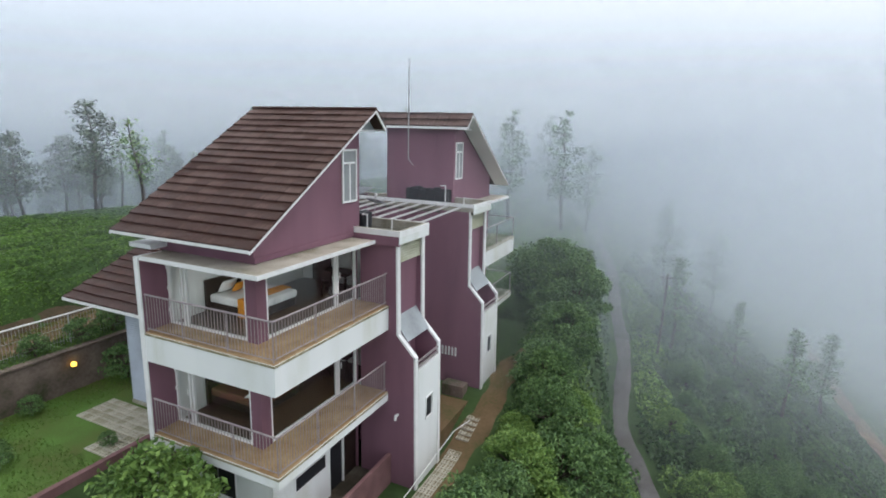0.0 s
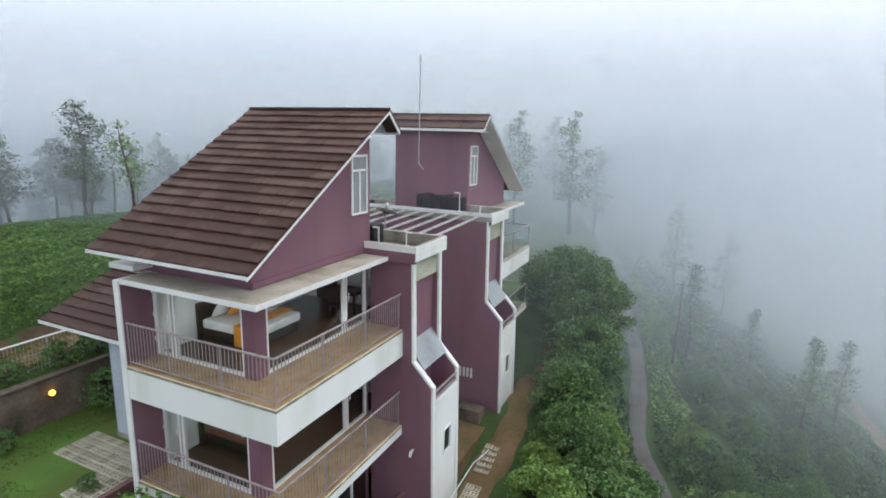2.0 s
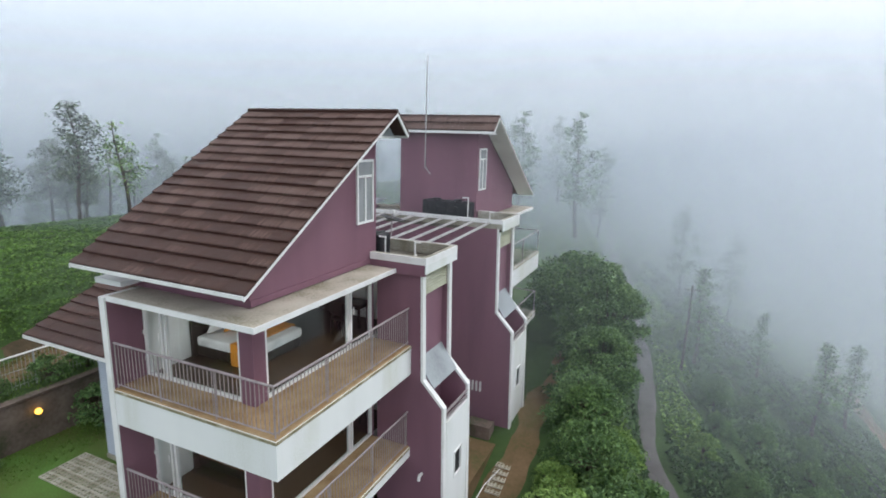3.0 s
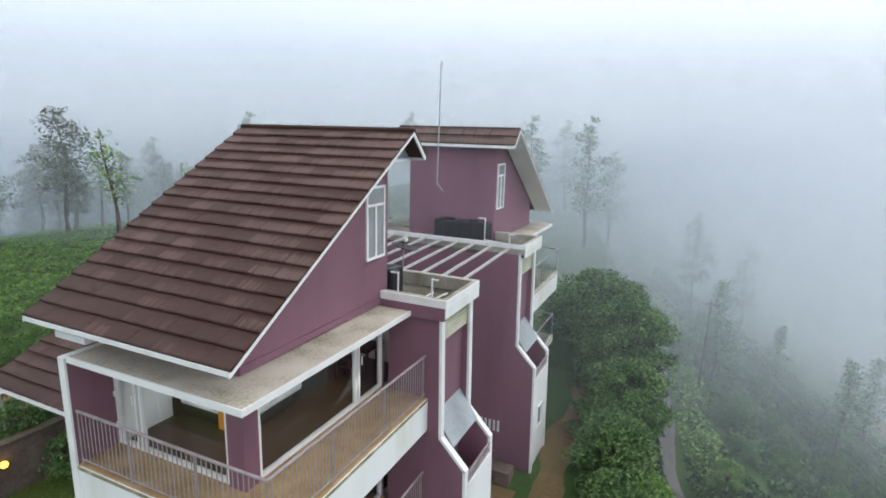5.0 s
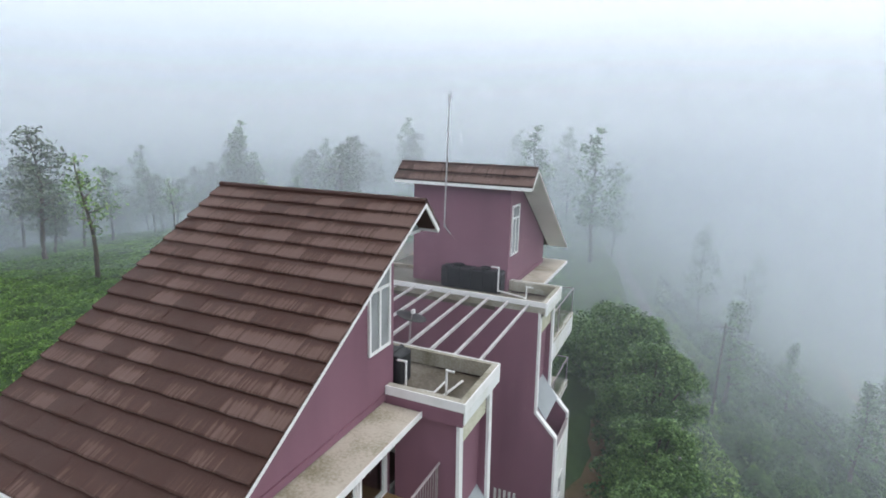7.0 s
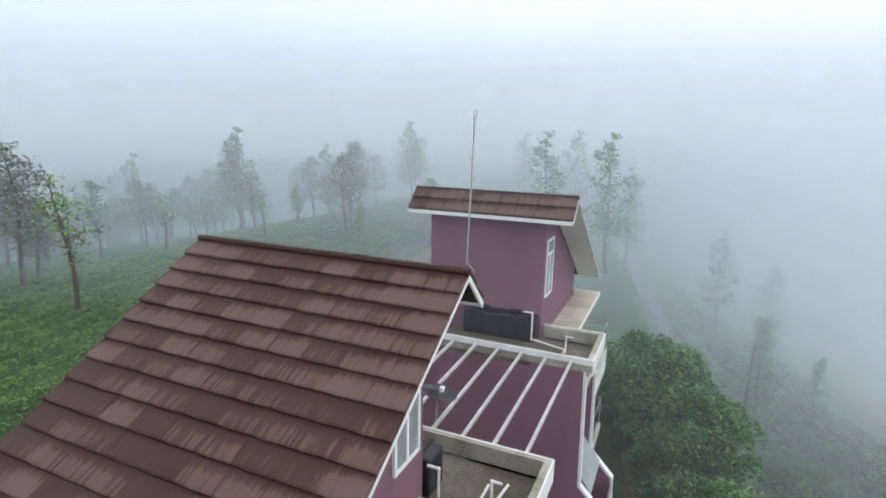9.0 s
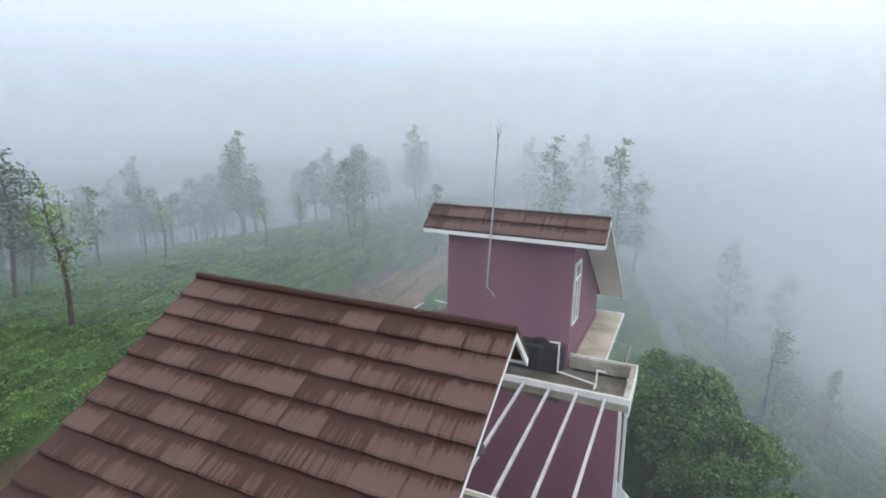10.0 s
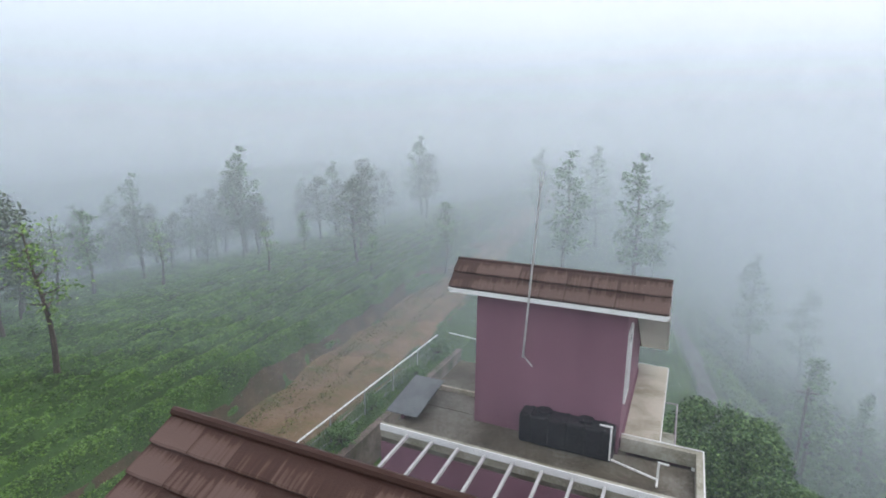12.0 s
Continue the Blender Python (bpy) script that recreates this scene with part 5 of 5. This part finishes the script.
bed(-12.96, -10.9, 11.5, 13.4, F1, DARKWOOD, BROWNCLOTH, LINEN, "double bed with a brown cover in the lower room")
for k, y in enumerate((11.75, 12.25, 12.8)):
    pillow(-11.3 if k == 0 else -12.6, y, F1 + 0.72, 0.62, 0.4, 0.16, LINEN if k != 1 else BROWNCLOTH, -30, "patterned pale pillow on the brown bed")
for z in (F2, F1):
    tb = thing("side_table", "dark wooden writing table by the window", "table", "writing tables")
    part("tabletop", boxes((-11.35, -10.35, 15.25, 15.85, z + 0.70, z + 0.745), bevel=0.01), DARKWOOD, tb)
    part("apron", boxes((-11.27, -10.43, 15.31, 15.79, z + 0.58, z + 0.70)), DARKWOOD, tb)
    for x in (-11.3, -10.46):
        for y in (15.29, 15.75):
            part("leg", boxes((x, x + 0.06, y, y + 0.06, z, z + 0.70)), DARKWOOD, tb)
    ch = thing("chair", "dark wooden chair beside the writing table", "chair", "room chairs")
    part("seat", boxes((-10.95, -10.5, 14.6, 15.05, z + 0.42, z + 0.47), bevel=0.015), DARKWOOD, ch)
    part("backrest", boxes((-10.95, -10.5, 14.6, 14.64, z + 0.60, z + 0.95), bevel=0.015), DARKWOOD, ch)
    for x in (-10.94, -10.55):
        for y in (14.6, 15.0):
            part("leg", boxes((x, x + 0.04, y, y + 0.04, z, z + (0.92 if y < 14.8 else 0.42))), DARKWOOD, ch)

# area lamps added just inside the glazing to boost the daylight in the rooms
def opening_light(at, target, w, h, watts):
    lamp_data = bpy.data.lights.new("window_daylight", "AREA")
    lamp_data.shape, lamp_data.size, lamp_data.size_y, lamp_data.energy, lamp_data.color = "RECTANGLE", w, h, watts, (0.95, 0.98, 1.0)
    ob = new("window_daylight", lamp_data)
    ob.matrix_world = look(at, target)


opening_light((-11.6, FRONT + 0.3, 7.2), (-11.9, 13.5, 6.6), 2.6, 1.5, 8)
opening_light((XR - 0.3, 12.6, 7.2), (-12.5, 13.0, 6.6), 3.2, 1.5, 6)
opening_light((-11.6, FRONT + 0.3, 4.2), (-11.9, 13.5, 3.6), 2.6, 1.5, 5)

# ---- utility poles and lines on the slope ----
up = thing("utility_pole", "leaning grey utility pole beside the path", "utility pole")
pz = float(ground_z(-1.1, 48.4))
part("pole", rod(bmesh.new(), (-1.1, 48.4, pz - 0.5), (-1.0, 48.6, pz + 7.2), 0.12, 0.08), BARK, up)
part("crossarm", boxes((-1.6, -0.4, 48.55, 48.65, pz + 6.8, pz + 6.9)), BARK, up)
lines = thing("power_line", "sagging power lines crossing the misty slope", "power line")
for k in range(3):
    pts = [(-1.5 + 0.5 * k + u * 17, 48.6 - u * 22, pz + 6.9 - u * 9 - 3.2 * 4 * u * (1 - u) * 0.35) for u in np.linspace(0, 1, 12)]
    bm = bmesh.new()
    branch(bm, pts, [0.016] * 12, 5)
    part("wire", bm, DARKMETAL, lines)

# ---- countable pieces: roof tiles, balusters, pavers ----
def tile_mesh(w, l):
    """A pressed tile: swollen face, rolled and slightly wavy front edge, thin head."""
    nx, ny = 7, 4
    V, F = [], []
    for j in range(ny):
        v = (0.0, 0.06, 0.5, 1.0)[j]
        for i in range(nx):
            u = i / (nx - 1)
            swell = math.sin(math.pi * u) ** 0.6
            wob = 0.003 * math.sin(u * 9.0 + 1.0) * (1 - v)
            z = (0.040 if j == 0 else 0.052 - 0.044 * v) + 0.006 * swell * (1 - v)
            V.append((u * w, v * l - 0.006 * swell * (j == 0) + wob, z))
    for j in range(ny - 1):
        for i in range(nx - 1):
            p = j * nx + i
            F.append((p, p + 1, p + nx + 1, p + nx))
    base = len(V)
    for i in range(nx):
        V.append((V[i][0], V[i][1] + 0.006, -0.012))
    for i in range(nx - 1):
        F.append((base + i, base + i + 1, i + 1, i))
    back = len(V)
    V += [(0, l, -0.012), (w, l, -0.012)]
    left = [j * nx for j in range(ny)]
    F.append([base] + left + [back])
    F.append([base + nx - 1, back + 1] + [j * nx + nx - 1 for j in reversed(range(ny))])
    me = bpy.data.meshes.new("tile")
    me.from_pydata(V, [], F)
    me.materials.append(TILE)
    return me


def lay_tiles(roof, eave, up, width_x0, width_x1, courses, reach, me_w, lift=0.0):
    """Courses of tiles from the eave upward along the slope, half bond."""
    right = Vector((1, 0, 0))
    up = Vector(up).normalized()
    nrm = right.cross(up)
    if nrm.z < 0:
        right, nrm = -right, -nrm
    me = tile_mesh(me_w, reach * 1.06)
    rng = random.Random(int(abs(eave[1]) * 100))
    n = int(round((width_x1 - width_x0) / me_w))
    for c in range(courses):
        for k in range(n):
            ob = new("tile", me)
            off = (k + 0.5) * me_w - (width_x1 - width_x0) / 2
            jig = rng.uniform(-0.003, 0.003)
            p = Vector(((width_x0 + width_x1) / 2, eave[1], eave[2])) + right * (off - me_w / 2) + up * (c * reach) + nrm * (lift + 0.004 + jig)
            m = Matrix((right, up, nrm)).transposed().to_4x4()
            ob.matrix_basis = Matrix.Translation(p) @ m @ pose(0, 0, 0, -1.2, 0, 0)
            ob.parent = roof


def named_child(ob, name):
    return next(c for c in ob.children if c.name.split(".")[0] == name)


slope = Vector((0, 5.48, 3.45))
reach = slope.length / 18
for hs, mirror in ((house_a, False), (house_b, True)):
    roof = named_child(hs, "roof")
    e0, e1 = (0, 9.51, roof_pitch(9.51) - 0.03), (0, 15.60, 11.84)
    if mirror:
        e0, e1 = (0, 38.06 - e0[1], e0[2] + 0.17), (0, 38.06 - e1[1], e1[2] + 0.17)
    sgn = -1 if mirror else 1
    rl = -13.86 if mirror else -14.01
    across = (-8.99 - rl) / 9
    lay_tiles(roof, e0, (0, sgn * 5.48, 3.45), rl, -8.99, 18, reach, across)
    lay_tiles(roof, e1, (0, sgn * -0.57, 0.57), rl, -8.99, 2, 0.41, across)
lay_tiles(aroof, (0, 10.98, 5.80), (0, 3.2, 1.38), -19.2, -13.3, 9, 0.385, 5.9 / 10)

bal = bpy.data.meshes.new("baluster")
bm = rod(bmesh.new(), (0, 0, 0.1), (0, 0, 1.06), 0.0105, sides=6)
bm.to_mesh(bal)
bm.free()
bal.materials.append(STEEL)
for rail, z in ((rail_low, 3.0), (rail_up, 6.1)):
    for k in range(1, 42):
        ob = new("baluster", bal)
        ob.location, ob.parent = (XL + 0.2 + k * 0.1117, 9.68, z), rail
    for k in range(1, 47):
        ob = new("baluster", bal)
        ob.location, ob.parent = (-8.58, 9.68 + k * 0.1117, z), rail

pav = bpy.data.meshes.new("paver")
bm = ring("x", 0.0, -0.132, 0.132, -0.132, 0.132, 0.034, 0.0, 0.05)
box(bm, 0.0, 0.046, -0.1, 0.1, -0.017, 0.017)
box(bm, 0.0, 0.042, -0.017, 0.017, -0.1, 0.1)
bm.transform(Euler((0, radians(-90), 0)).to_matrix().to_4x4())
bm.to_mesh(pav)
bm.free()
pav.materials.append(STONE)
paving = thing("pavement", "pale grass pavers with green gaps beside the house", "pavement", kind="structure")
for i in range(12):
    for j in range(9):
        x, y = -17.75 + i * 0.27, 9.25 + j * 0.27
        if (x < -15.7 and y < 10.25) or y > 11.65:
            continue
        ob = new("paver", pav)
        ob.location, ob.parent = (x, y, 1.992), paving
paving_b = thing("pavement", "pale grass pavers at the foot of the tower", "pavement", kind="structure")
for i in range(2):
    for j in range(26):
        x, y = -7.12 + i * 0.27, 12.6 + j * 0.27
        if 17.6 < y < 18.2:
            continue
        ob = new("paver", pav)
        ob.location, ob.parent = (x, y, float(ground_z(x, y)) + 0.03), paving_b
